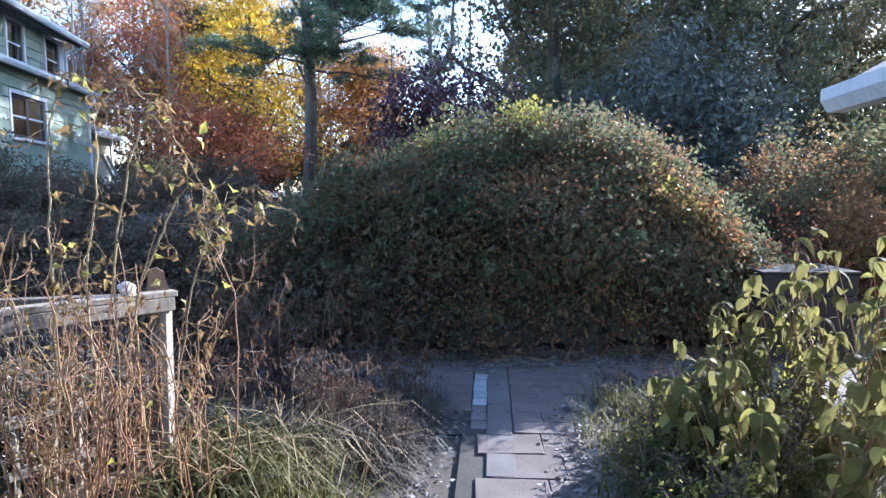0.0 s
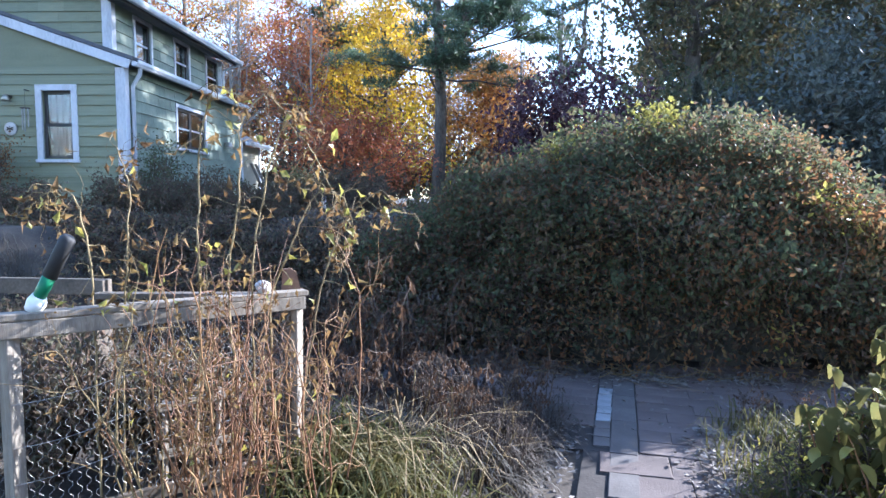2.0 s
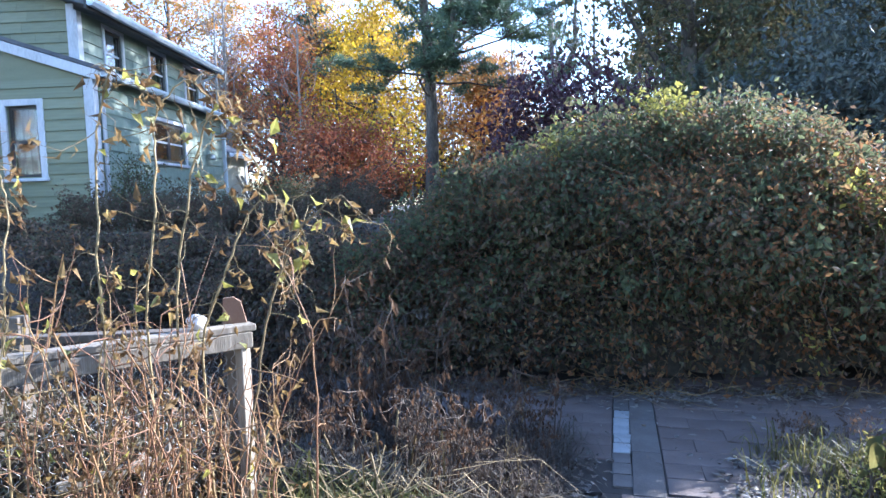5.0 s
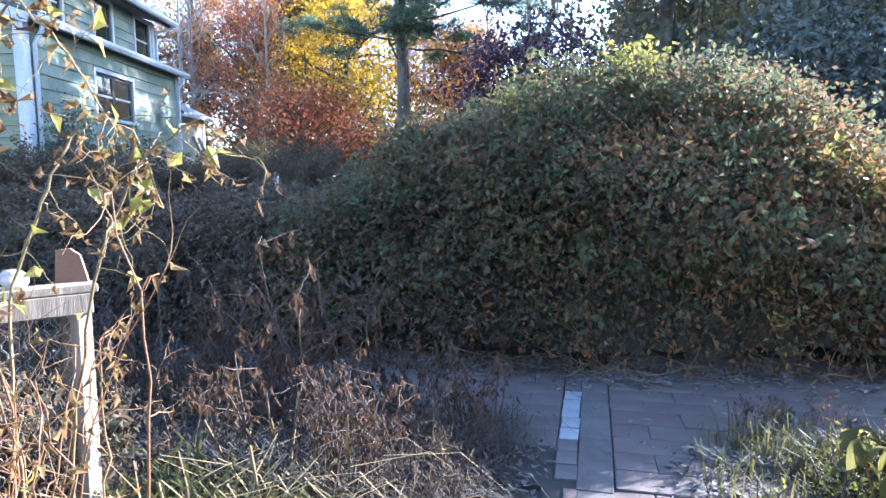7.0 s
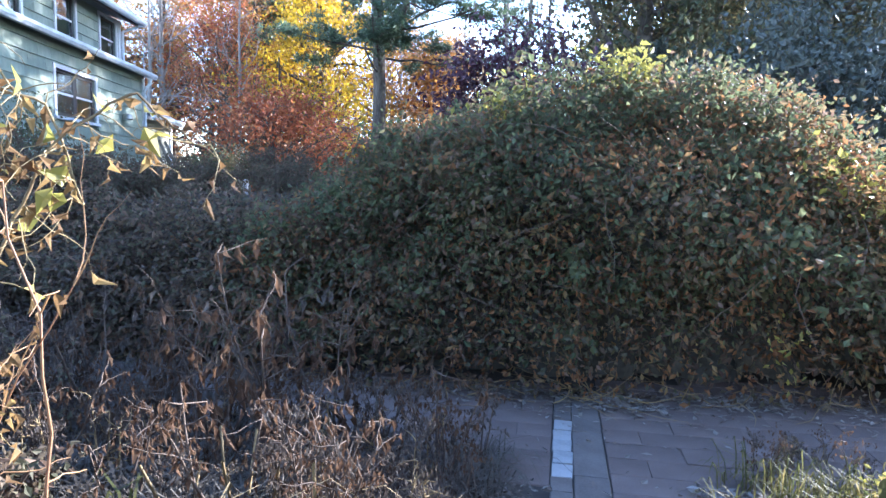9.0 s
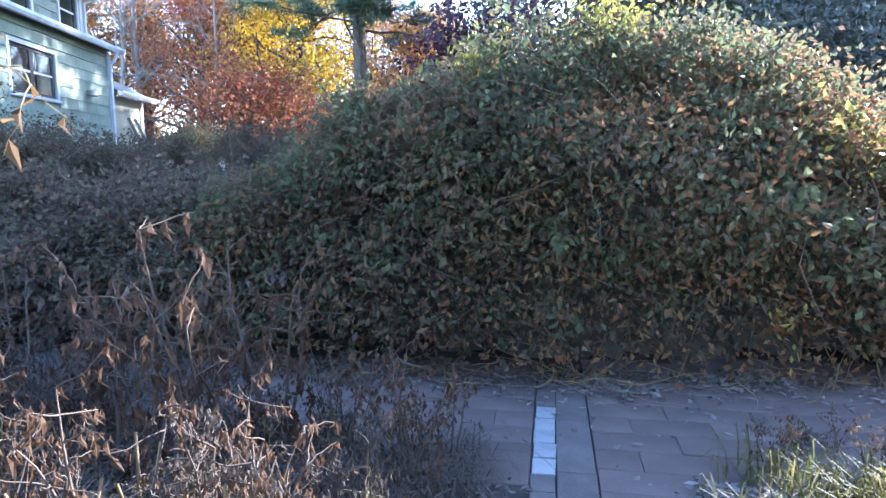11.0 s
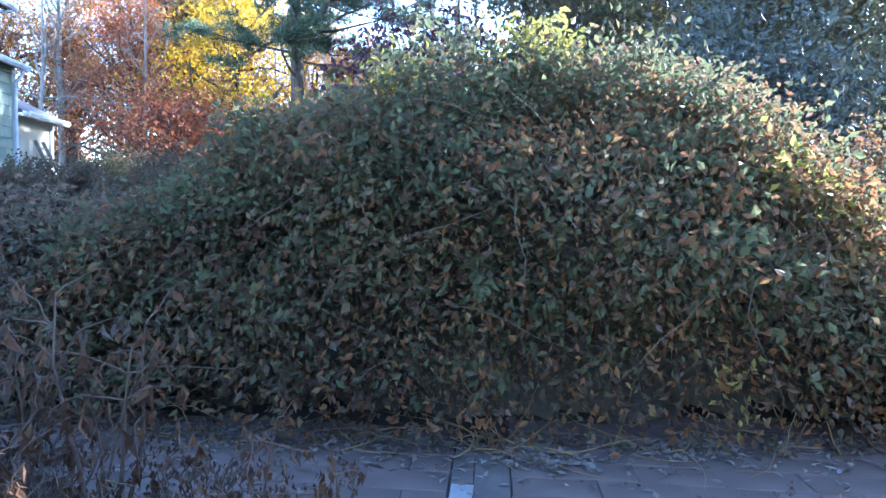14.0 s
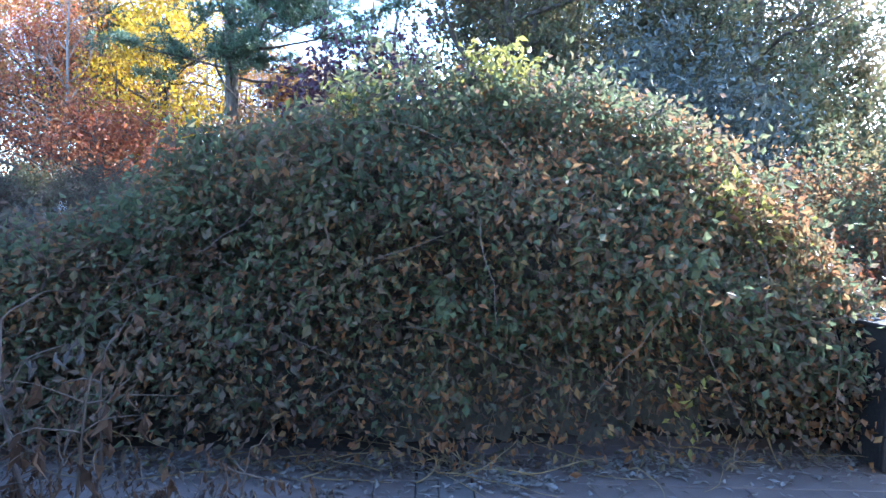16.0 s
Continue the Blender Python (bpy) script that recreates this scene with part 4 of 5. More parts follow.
part("fascia", box(UP_V + 0.3, UP_U0 - 0.27, 4.54, UP_V + 0.34, UP_U1 + 0.27, 4.69, 0.004), M["sash"], house, "dark fascia board")
gutter(house, UP_V + 0.345, UP_U0 - 0.27, UP_U1 + 0.3, 4.58)
pipe(house, [(UP_V + 0.4, UP_U1 + 0.18, 4.58), (UP_V + 0.25, UP_U1 + 0.1, 4.5), (UP_V + 0.06, UP_U1 + 0.02, 4.4), (UP_V + 0.06, UP_U1 + 0.02, 3.65)], 0.03, M["gutter"])

window_unit(house, pose(0, SIDE[0], SIDE[2], 0, 0, 90) , SIDE[1] - SIDE[0], SIDE[3] - SIDE[2], 2, 0.07, False)
for a, b, z0, z1 in UPW:
    window_unit(house, pose(UP_V, a, z0, 0, 0, 90), b - a, z1 - z0, 1, 0.06, False)
window_unit(house, pose(FRONT[0], 0, FRONT[2]), FRONT[1] - FRONT[0], FRONT[3] - FRONT[2], 0, 0.1)


def wedge(depth=0.024):
    """One board or shingle of unit length along x and unit height, thicker at its foot."""
    bm = bmesh.new()
    prof = [(0, 0), (-depth, 0), (-0.003, 1.04), (0, 1.04)]
    a = [bm.verts.new((0.002, y, z)) for y, z in prof]
    b = [bm.verts.new((0.998, y, z)) for y, z in prof]
    bm.faces.new(a)
    bm.faces.new(b[::-1])
    for i in range(4):
        bm.faces.new((a[i], b[i], b[(i + 1) % 4], a[(i + 1) % 4]))
    bmesh.ops.recalc_face_normals(bm, faces=bm.faces)
    me = bpy.data.meshes.new("board")
    bm.to_mesh(me)
    bm.free()
    return me


def courses(parent, place, lo, hi, z0, z1, step, width, holes, mat, name, r, top=None):
    """Rows of boards on a wall; place(a, z) gives a board's pose."""
    me = wedge()
    me.materials.append(mat)
    k, z = 0, z0
    while z < z1 - 0.02:
        hgt = min(step, z1 - z)
        spans = [(lo, hi if top is None else hi)]
        for h in holes:
            if h[2] - 0.08 < z + hgt / 2 < h[3] + 0.08:
                spans = [(a, b) for s in spans for a, b in ((s[0], min(s[1], h[0] - 0.07)), (max(s[0], h[1] + 0.07), s[1])) if b - a > 0.02]
        for a, b in spans:
            x = a - (0 if width > 2 else r.uniform(0, width * 0.8))
            while x < b:
                w = width * r.uniform(0.75, 1.2)
                s, e = max(x, a), min(x + w, b)
                if b - e < 0.06:
                    e = b
                if e - s > 0.02:
                    o = child(name, me, parent)
                    o.matrix_basis = place(s, z) @ Matrix.Diagonal((e - s, 1, hgt, 1))
                x = e if e > s else x + w
        z += step


r5 = np.random.default_rng(5)
side_wall = [o for o in house.children if o.name.startswith("side_wall")][0]
front_wall = [o for o in house.children if o.name.startswith("front_wall")][0]
courses(side_wall, lambda a, z: pose(0, a, z + r5.uniform(-0.006, 0.006), 0, 0, 90), 0.12, 5.18, 1.2, 3.5, 0.2, 0.42, [SIDE], M["siding_side"], "shingle", r5)
courses(up, lambda a, z: pose(0, a, z, 0, 0, 90), UP_U0 + 0.1, UP_U1 - 0.1, 3.6, 4.55, 0.19, 0.42, UPW, M["siding_side"], "shingle", r5)
courses(front_wall, lambda a, z: pose(a, 0, z), -4.4, -0.14, 1.0, 3.5, 0.17, 5.0, [FRONT], M["siding"], "clapboard", r5)
courses(upf, lambda a, z: pose(a, 0, z), -4.9, UP_V - 0.14, 3.6, 5.3, 0.17, 0.45, [], M["siding"], "shingle", r5)


def lathe(prof, seg=16):
    """A turned body from (radius, z) pairs."""
    v = np.array([[rr * math.cos(2 * math.pi * i / seg), rr * math.sin(2 * math.pi * i / seg), z] for rr, z in prof for i in range(seg)])
    f = [[k * seg + i, k * seg + (i + 1) % seg, (k + 1) * seg + (i + 1) % seg, (k + 1) * seg + i] for k in range(len(prof) - 1) for i in range(seg)]
    return v, np.array(f)


# annex behind the house
annex = thing("annex", "low cream-painted annex with a shingled roof", "house", at=house.matrix_world.copy())
wall_panel("annex_wall", "u", 5.32, 7.1, BASE + 0.1, 2.7, 0.12, [], M["cream"], annex, "sunlit cream board wall").location.x = -0.12
wall_panel("annex_end", "v", -3.5, -0.25, BASE + 0.1, 2.69, 0.12, [], M["cream"], annex).location.y = 6.98
bm = bmesh.new()
pr = [(0.12, 2.7), (0.12, 2.77), (-3.6, 4.6), (-3.6, 4.5)]
a = [bm.verts.new((x, 5.33, z)) for x, z in pr]
b = [bm.verts.new((x, 7.2, z)) for x, z in pr]
bm.faces.new(a)
bm.faces.new(b[::-1])
for i in range(4):
    bm.faces.new((a[i], b[i], b[(i + 1) % 4], a[(i + 1) % 4]))
bmesh.ops.recalc_face_normals(bm, faces=bm.faces)
part("roof", bm, M["shingle"], annex, "grey shingled roof")
gutter(annex, 0.12, 5.34, 7.22, 2.66)
part("corner_board", box(-0.14, 7.0, BASE + 0.1, -0.08, 7.12, 2.7, 0.004), M["trim"], annex)
am = wedge(0.02)
am.materials.append(M["cream"])
aw = annex.children[0]
for k in range(8):
    o = child("clapboard", am, aw)
    z = 1.05 + k * 0.2
    o.matrix_basis = pose(0, 5.34, z, 0, 0, 90) @ Matrix.Diagonal((1.66, 1, 0.2, 1))

# ladder against the annex
lad = thing("ladder", "weathered wooden ladder leaning on the cream wall", "ladder", at=house.matrix_world.copy())
foot, head = Vector((0.55, 6.25, 1.0)), Vector((-0.02, 6.3, 2.25))
for s in (-0.2, 0.2):
    part("rail", beam(foot + Vector((0, s, 0)), head + Vector((0, s * 0.85, 0)), 0.03, 0.07), M["grey_wood"], lad)
for k in range(7):
    c = foot.lerp(head, 0.1 + k * 0.13)
    part("rung", beam(c + Vector((0, -0.2, 0)), c + Vector((0, 0.2, 0)), 0.028, 0.028), M["grey_wood"], lad)

# ---- low-eaved house beside the path ----
hut = thing("near_house", "house beside the path with low shingled eaves and white gutter", "house", at=pose(0, 1.05, -0.06))
part("wall", box(2.8, -6.0, 0, 2.94, 2.2, 2.15), M["cream"], hut, "pale board wall")
part("end_wall", box(2.94, 2.07, 0, 7.0, 2.2, 2.15), M["cream"], hut)
part("rear_wall", box(2.94, -6.0, 0, 7.0, -5.87, 2.15), M["cream"], hut)
bm = bmesh.new()
pr = [(2.42, 2.03), (2.42, 2.09), (5.0, 3.55), (5.0, 3.45)]
a = [bm.verts.new((x, -6.3, z)) for x, z in pr]
b = [bm.verts.new((x, 2.52, z)) for x, z in pr]
bm.faces.new(a)
bm.faces.new(b[::-1])
for i in range(4):
    bm.faces.new((a[i], b[i], b[(i + 1) % 4], a[(i + 1) % 4]))
bmesh.ops.recalc_face_normals(bm, faces=bm.faces)
part("roof", bm, M["shingle"], hut, "grey shingled roof")
bm = bmesh.new()
pr = [(5.0, 3.45), (5.0, 3.55), (7.6, 2.09), (7.6, 2.03)]
a = [bm.verts.new((x, -6.3, z)) for x, z in pr]
b = [bm.verts.new((x, 2.52, z)) for x, z in pr]
bm.faces.new(a)
bm.faces.new(b[::-1])
for i in range(4):
    bm.faces.new((a[i], b[i], b[(i + 1) % 4], a[(i + 1) % 4]))
bmesh.ops.recalc_face_normals(bm, faces=bm.faces)
part("roof_slope", bm, M["shingle"], hut)
for y0 in (2.07, -6.0):
    bm = bmesh.new()
    pr = [(2.94, 2.15), (7.1, 2.15), (7.1, 2.3), (5.0, 3.44), (2.94, 2.3)]
    a = [bm.verts.new((x, y0, z)) for x, z in pr]
    b = [bm.verts.new((x, y0 + 0.12, z)) for x, z in pr]
    bm.faces.new(a)
    bm.faces.new(b[::-1])
    for i in range(5):
        bm.faces.new((a[i], b[i], b[(i + 1) % 5], a[(i + 1) % 5]))
    bmesh.ops.recalc_face_normals(bm, faces=bm.faces)
    part("gable", bm, M["cream"], hut)
part("far_wall", box(7.0, -6.0, 0, 7.13, 2.2, 2.15), M["cream"], hut)
g2 = gutter(hut, -2.43, -6.3, 2.55, 1.95)
g2.matrix_basis = Matrix.Diagonal((-1, 1, 1, 1))
g2.data.materials[0] = M["trim"]

# ---- terrace of pavers ----
TURN = pose(0.62, 6.2, 0, 0, 0, 5.4) @ pose(-0.62, -6.2, 0)
terrace = tagged(new("pavement", mesh_from("pavement", [(-5.6, 4.48, -0.03), (4.5, 4.48, -0.03), (4.5, 8.2, -0.03), (-5.6, 8.2, -0.03), (-5.6, 4.48, -0.012), (4.5, 4.48, -0.012), (4.5, 8.2, -0.012), (-5.6, 8.2, -0.012)],
                 [(0, 3, 2, 1), (4, 5, 6, 7), (0, 1, 5, 4), (1, 2, 6, 5), (2, 3, 7, 6), (3, 0, 4, 7)], M["bed"])), "terrace of weathered reddish pavers with dark joints", "pavement", kind="structure")
terrace.matrix_world = TURN
path_bed = tagged(new("path", mesh_from("path", [(0.45, -3.4, -0.03), (1.5, -3.4, -0.03), (1.5, 4.48, -0.03), (0.45, 4.48, -0.03), (0.45, -3.4, -0.013), (1.5, -3.4, -0.013), (1.5, 4.48, -0.013), (0.45, 4.48, -0.013)],
                  [(0, 3, 2, 1), (4, 5, 6, 7), (0, 1, 5, 4), (1, 2, 6, 5), (2, 3, 7, 6), (3, 0, 4, 7)], M["bed"])), "narrow path of worn slabs", "path", kind="structure")
path_bed.matrix_world = TURN


def slab_mesh(w, l, h, mat, seed):
    """A slab with worn edges, its top at z = 0."""
    r = random.Random(seed)
    bm = box(-w / 2, -l / 2, -h, w / 2, l / 2, 0)
    top = [e for e in bm.edges if all(v.co.z > -0.001 for v in e.verts)]
    bmesh.ops.bevel(bm, geom=top, offset=0.004, segments=1, affect="EDGES")
    for v in bm.verts:
        v.co.x += r.uniform(-0.003, 0.003)
        v.co.y += r.uniform(-0.003, 0.003)
    me = bpy.data.meshes.new("paver")
    bm.to_mesh(me)
    bm.free()
    me.materials.append(mat)
    return me


rp = random.Random(12)
pm = [slab_mesh(0.398, 0.198, 0.05, M["paver"], i) for i in range(3)]
hm = slab_mesh(0.198, 0.198, 0.05, M["paver"], 4)
for side, xs0, count in ((1, 0.785, 8), (-1, 0.49, 15)):
    for row in range(12):
        y = 4.6 + row * 0.2
        for k in range(count):
            half = row % 2 == 1 and k == 0
            x = xs0 + side * (0.1 if half else k * 0.4 + (0.0 if row % 2 else 0.2))
            if y > np.interp(x, EDGE_X, EDGE_Y) + 0.35 or (side < 0 and y < 4.95 and x > -3) or (side > 0 and y < 4.9 and x > 1.5) or x < -5.3:
                continue
            o = child("paver", hm if half else pm[rp.randrange(3)], terrace)
            o.matrix_basis = pose(x, y, rp.uniform(-0.003, 0.003), rp.gauss(0, 0.35), rp.gauss(0, 0.3), rp.gauss(0, 0.4))
# the band: small pale tiles beside a strip of concrete slabs
tm_ = slab_mesh(0.105, 0.15, 0.04, M["paver_pale"], 5)
td_ = slab_mesh(0.105, 0.15, 0.04, M["concrete"], 8)
cm_ = slab_mesh(0.166, 0.58, 0.05, M["concrete"], 6)
for k in range(11):
    child("tile", tm_ if 3 <= k <= 7 else td_, terrace).matrix_basis = pose(0.552 + rp.uniform(-0.004, 0.004), 4.62 + k * 0.155, 0.001 + rp.uniform(-0.003, 0.003), 0, 0, rp.gauss(0, 1.0))
for k in range(4):
    child("slab", cm_, terrace).matrix_basis = pose(0.692, 4.15 + k * 0.59, rp.uniform(-0.003, 0.004), 0, 0, rp.gauss(0, 0.4))
pp = [slab_mesh(0.396, 0.306, 0.05, M["paver"], 20 + i) for i in range(3)]
for row in range(23):
    for k in range(2):
        x, y = 0.75 + k * 0.4 + (0.1 if row % 2 else 0), 4.32 - row * 0.31
        child("paver", pp[rp.randrange(3)], path_bed).matrix_basis = pose(x, y, rp.uniform(-0.008, 0.004), rp.gauss(0, 0.7), rp.gauss(0, 0.6), rp.gauss(0, 1.0))

# ---- wire pen ----
PLOT = pose(0.336, 0.907, 0.29, 0, 0, 0.56) @ Matrix.Diagonal((0.743, 0.743, 0.81, 1))
pen = thing("wire_pen", "weathered timber pen with chicken wire sides", "fence", at=pose(-1.15, 2.95, 0))
A, B, Cc = Vector((0, 0, 0)), Vector((-0.79, -1.27, 0)), Vector((-1.15, -0.47, 0))
fd = (B - A).normalized()
E_ = B + fd * 0.55


def up(v, z):
    return Vector((v.x, v.y, z))


part("top_rail", beam(up(A - fd * 0.07, 1.0), up(E_, 1.02), 0.1, 0.032), M["grey_wood"], pen, "sunlit grey top board")
part("face_rail", beam(up(A - fd * 0.05, 0.945) + Vector((0.03, -0.02, 0)), up(E_, 0.96) + Vector((0.03, -0.02, 0)), 0.03, 0.075), M["grey_wood"], pen)
part("post", beam((0.0, 0.0, -0.05), (0.015, 0, 0.98), 0.045, 0.07), M["grey_wood"], pen)
part("post", beam((-0.07, 0.03, -0.05), (-0.06, 0.03, 0.98), 0.07, 0.07), M["dark_wood"], pen)
part("post", beam(up(B, -0.05), up(B, 0.98), 0.07, 0.07), M["grey_wood"], pen)
part("back_rail", beam(up(A, 0.985), up(Cc, 0.985), 0.09, 0.035), M["dark_wood"], pen, "dark rear board")
part("back_post", beam(up(Cc, -0.05), up(Cc, 0.97), 0.07, 0.07), M["dark_wood"], pen)
part("bottom_rail", beam(up(A, 0.03), up(E_, 0.03), 0.03, 0.07), M["dark_wood"], pen)


def hex_wire(p, q, z0, z1, cell):
    """Chicken wire between two posts as thin round wires."""
    p, q = Vector(p), Vector(q)
    L = (q - p).length
    d = (q - p).normalized()
    n = Vector((-d.y, d.x, 0))
    paths = []
    cols, rows = int(L / cell), int((z1 - z0) / (cell * 0.8))
    for i in range(cols + 1):
        pts = []
        for j in range(rows * 2 + 1):
            s = (1 if ((j + 1) // 2) % 2 else -1) * (1 if i % 2 else -1)
            x = i * cell + s * cell * 0.24
            pts.append(p + d * min(max(x, 0), L) + n * (0.006 * math.sin(i * 0.7 + j * 0.3)) + Vector((0, 0, z0 + j * (z1 - z0) / (rows * 2))))
        paths.append((np.array([list(v) for v in pts]), np.full(len(pts), 0.0011)))
    return tubes(paths, 3)


for nm, p, q in (("wire_netting", A, E_), ("wire_netting", A, Cc)):
    v, f = hex_wire(p + Vector((0.01, -0.01, 0)), q, 0.02, 0.93, 0.042)
    child(nm, mesh_from(nm, v, f, M["wire"]), pen, "galvanised hexagonal wire netting")["kind"] = "stuff"
# slack wires tied across the netting
wp = []
for z, sag in ((0.62, 0.012), (0.42, 0.015), (0.25, 0.012)):
    s = np.linspace(0, 1, 12)
    wp.append((np.array([list(up(B.lerp(A, t * 0.8), z - sag * math.sin(t * 9) + 0.12 * t)) for t in s]) + np.array([0.04, -0.03, 0]), np.full(12, 0.0016)))
for k, w in enumerate(wp):
    v, f = tubes([w], 5)
    child("tie_wire", mesh_from("tie_wire", v, f, M["wire"], True), pen)

rear_bed = thing("raised_bed", "dark board edge of a rear garden bed", "garden bed", at=pose(-2.94, 3.08, 0))
part("board", beam((0.05, 0.02, 0.93), (-1.5, -0.4, 0.93), 0.05, 0.11), M["dark_wood"], rear_bed)
part("post", beam((0, 0, 0), (0, 0, 0.98), 0.08, 0.08), M["dark_wood"], rear_bed)
part("post", beam((-1.45, -0.38, 0), (-1.45, -0.38, 0.98), 0.08, 0.08), M["dark_wood"], rear_bed)

trellis = thing("trellis_frame", "small whitewashed wooden frame behind the canes", "trellis", at=pose(-1.50, 2.42, 0))
td = Vector((0.53, 0.85, 0)).normalized()
for s, h in ((-0.16, 0.5), (0.02, 0.55), (0.14, 0.52), (0.26, 0.56)):
    part("upright", beam(up(td * s, 0), up(td * (s + 0.01), h), 0.022, 0.03), M["grey_wood"], trellis)
for z in (0.47, 0.22):
    part("crossbar", beam(up(td * -0.2, z) + Vector((0.02, -0.013, 0)), up(td * 0.22, z + 0.01) + Vector((0.02, -0.013, 0)), 0.018, 0.045), M["grey_wood"], trellis)

# hand tool lying over the rail
tool = thing("garden_tool", "hand tool with green and black grip leaning on the rail", "tool", at=pose(-1.90, 1.78, 1.03, 0, 0, 0))
v, f = lathe([(0.0, 0), (0.026, 0.0), (0.03, 0.03), (0.024, 0.05), (0.02, 0.05)], 14)
child("cap", mesh_from("cap", v, f, M["white_plastic"], True), tool, "white plastic end cap", pose(0, 0, 0, -12, 27, 0) @ Matrix.Diagonal((1.5, 1.5, 1.5, 1)))
v, f = lathe([(0.0, 0.03), (0.02, 0.03), (0.021, 0.13), (0.0, 0.13)], 14)
child("handle", mesh_from("handle", v, f, M["green_paint"], True), tool, "green handle", pose(0, 0, 0, -12, 27, 0) @ Matrix.Diagonal((1.5, 1.5, 1.5, 1)))
v, f = lathe([(0.0, 0.12), (0.024, 0.12), (0.025, 0.25), (0.018, 0.262), (0.0, 0.262)], 14)
child("grip", mesh_from("grip", v, f, M["black_rubber"], True), tool, "black rubber grip", pose(0, 0, 0, -12, 27, 0) @ Matrix.Diagonal((1.5, 1.5, 1.5, 1)))

rock = bmesh.new()
bmesh.ops.create_icosphere(rock, subdivisions=3, radius=0.045)
for vv in rock.verts:
    k = 1 + 0.25 * noise.noise(vv.co * 30)
    vv.co = Vector((vv.co.x * 1.1 * k, vv.co.y * k, vv.co.z * 0.85 * k))
st = thing("stone", "pale rough stone resting on the pen rail", "stone", at=pose(-1.26, 2.78, 1.05))
part("stone_body", rock, M["stone"], st)
shard = thing("wooden_offcut", "reddish-brown board offcut standing on the pen corner", "board", at=pose(-1.20, 2.98, 1.016, 0, 0, 35))
bm = bmesh.new()
pr = [(-0.06, 0), (0.06, 0), (0.035, 0.1), (0.0, 0.125), (-0.05, 0.12)]
a = [bm.verts.new((x, -0.012, z)) for x, z in pr]
b = [bm.verts.new((x, 0.012, z)) for x, z in pr]
bm.faces.new(a)
bm.faces.new(b[::-1])
for i in range(5):
    bm.faces.new((a[i], b[i], b[(i + 1) % 5], a[(i + 1) % 5]))
bmesh.ops.recalc_face_normals(bm, faces=bm.faces)
part("panel", bm, M["terracotta"], shard)

# ---- canes and climbing stems by the pen ----


def big_leaf(name, w, l, mat, seed, droop=0.5, cup=0.15):
    """One broad leaf, hanging from its base at the origin along +x."""
    r = np.random.default_rng(seed)
    n, m = 7, 5
    v = []
    for i in range(n):
        t = i / (n - 1)
        half = w / 2 * math.sin(math.pi * min(1, t * 0.97 + 0.03)) ** 0.7
        for j in range(m):
            s = j / (m - 1) * 2 - 1
            v.append((l * t * (1 - 0.25 * droop * t), s * half, -l * droop * t * t + cup * w * abs(s) * math.sin(math.pi * t) + r.normal() * w * 0.025))
    f = [[i * m + j, i * m + j + 1, (i + 1) * m + j + 1, (i + 1) * m + j] for i in range(n - 1) for j in range(m - 1)]
    return mesh_from(name, v, f, mat, True)


def cane_plant(x, y, count, h, spread, seed, label, mat, leaves, leaf_size, leaf, name="rose_bush", group="canes by the pen", lean=(0, 0)):
    """A clump of canes, each a part, with withered leaves along them."""
    r = np.random.default_rng(seed)
    t = thing(name, label, "shrub", group, at=pose(x, y, -0.03))
    tips = []
    side = []
    for i in range(count):
        a, q = r.uniform(0, 6.28), r.uniform(0.1, 1)
        hh = h * r.uniform(0.55, 1.12)
        b = np.array([np.cos(a) * 0.22 * q, np.sin(a) * 0.22 * q, 0])
        e = np.array([np.cos(a) * spread * q + lean[0] + r.normal() * 0.1, np.sin(a) * spread * q + lean[1] + r.normal() * 0.1, hh])
        s = np.linspace(0, 1, 11)[:, None]
        bow = np.array([np.cos(a), np.sin(a), 0]) * r.normal() * 0.22
        pts = b + (e - b) * s + bow * s * (1 - s) * 2 + r.normal(size=(11, 3)) * 0.012 * np.minimum(1, s * 3)
        v, f = tubes([(pts, np.linspace(0.006, 0.0022, 11) * r.uniform(0.7, 1.3))], 5)
        child("cane", mesh_from("cane", v, f, mat, True), t)
        tips.extend(pts[3:])
        for k in range(6):
            d = r.normal(size=3) + np.array([0, 0, 0.6])
            tp, tr, _ = limb(r, pts[r.integers(3, 11)], d / np.linalg.norm(d), r.uniform(0.1, 0.42), 0.0026, 0, 6, 0.25)
            side.append((tp, tr))
            tips.extend(tp[2:])
    v, f = tubes(side, 4)
    child("shoot_growth", mesh_from("shoot_growth", v, f, mat, True), t)["kind"] = "stuff"
    tips = np.array(tips)
    if leaves:
        pos = tips[r.integers(0, len(tips), leaves)] + r.normal(size=(leaves, 3)) * 0.01
        child("withered_leaves", leaf_mesh("withered_leaves", pos, leaf_size, leaf, 0.5, 0.9, curl=0.5), t, "curled withered leaves")["kind"] = "stuff"
        nf = max(6, leaves // 25)
        pos = tips[r.integers(0, len(tips), nf)]
        child("late_leaves", leaf_mesh("late_leaves", pos, leaf_size * 1.1, M["fresh"], 0.55, 0.2, curl=0.3), t, "last yellow-green leaves")["kind"] = "stuff"
    return t


cane_plant(-1.04, 2.18, 30, 1.2, 0.42, 51, "clump of reddish bare rose canes before the wire", M["cane"], 260, 0.035, M["crisp"])
cane_plant(-1.34, 2.03, 8, 1.15, 0.3, 52, "straw-coloured canes tangled before the wire", M["straw"], 160, 0.035, M["crisp"])
cane_plant(-0.79, 2.43, 14, 1.25, 0.35, 53, "thin reddish canes beside the pen corner", M["cane"], 140, 0.04, M["crisp"])


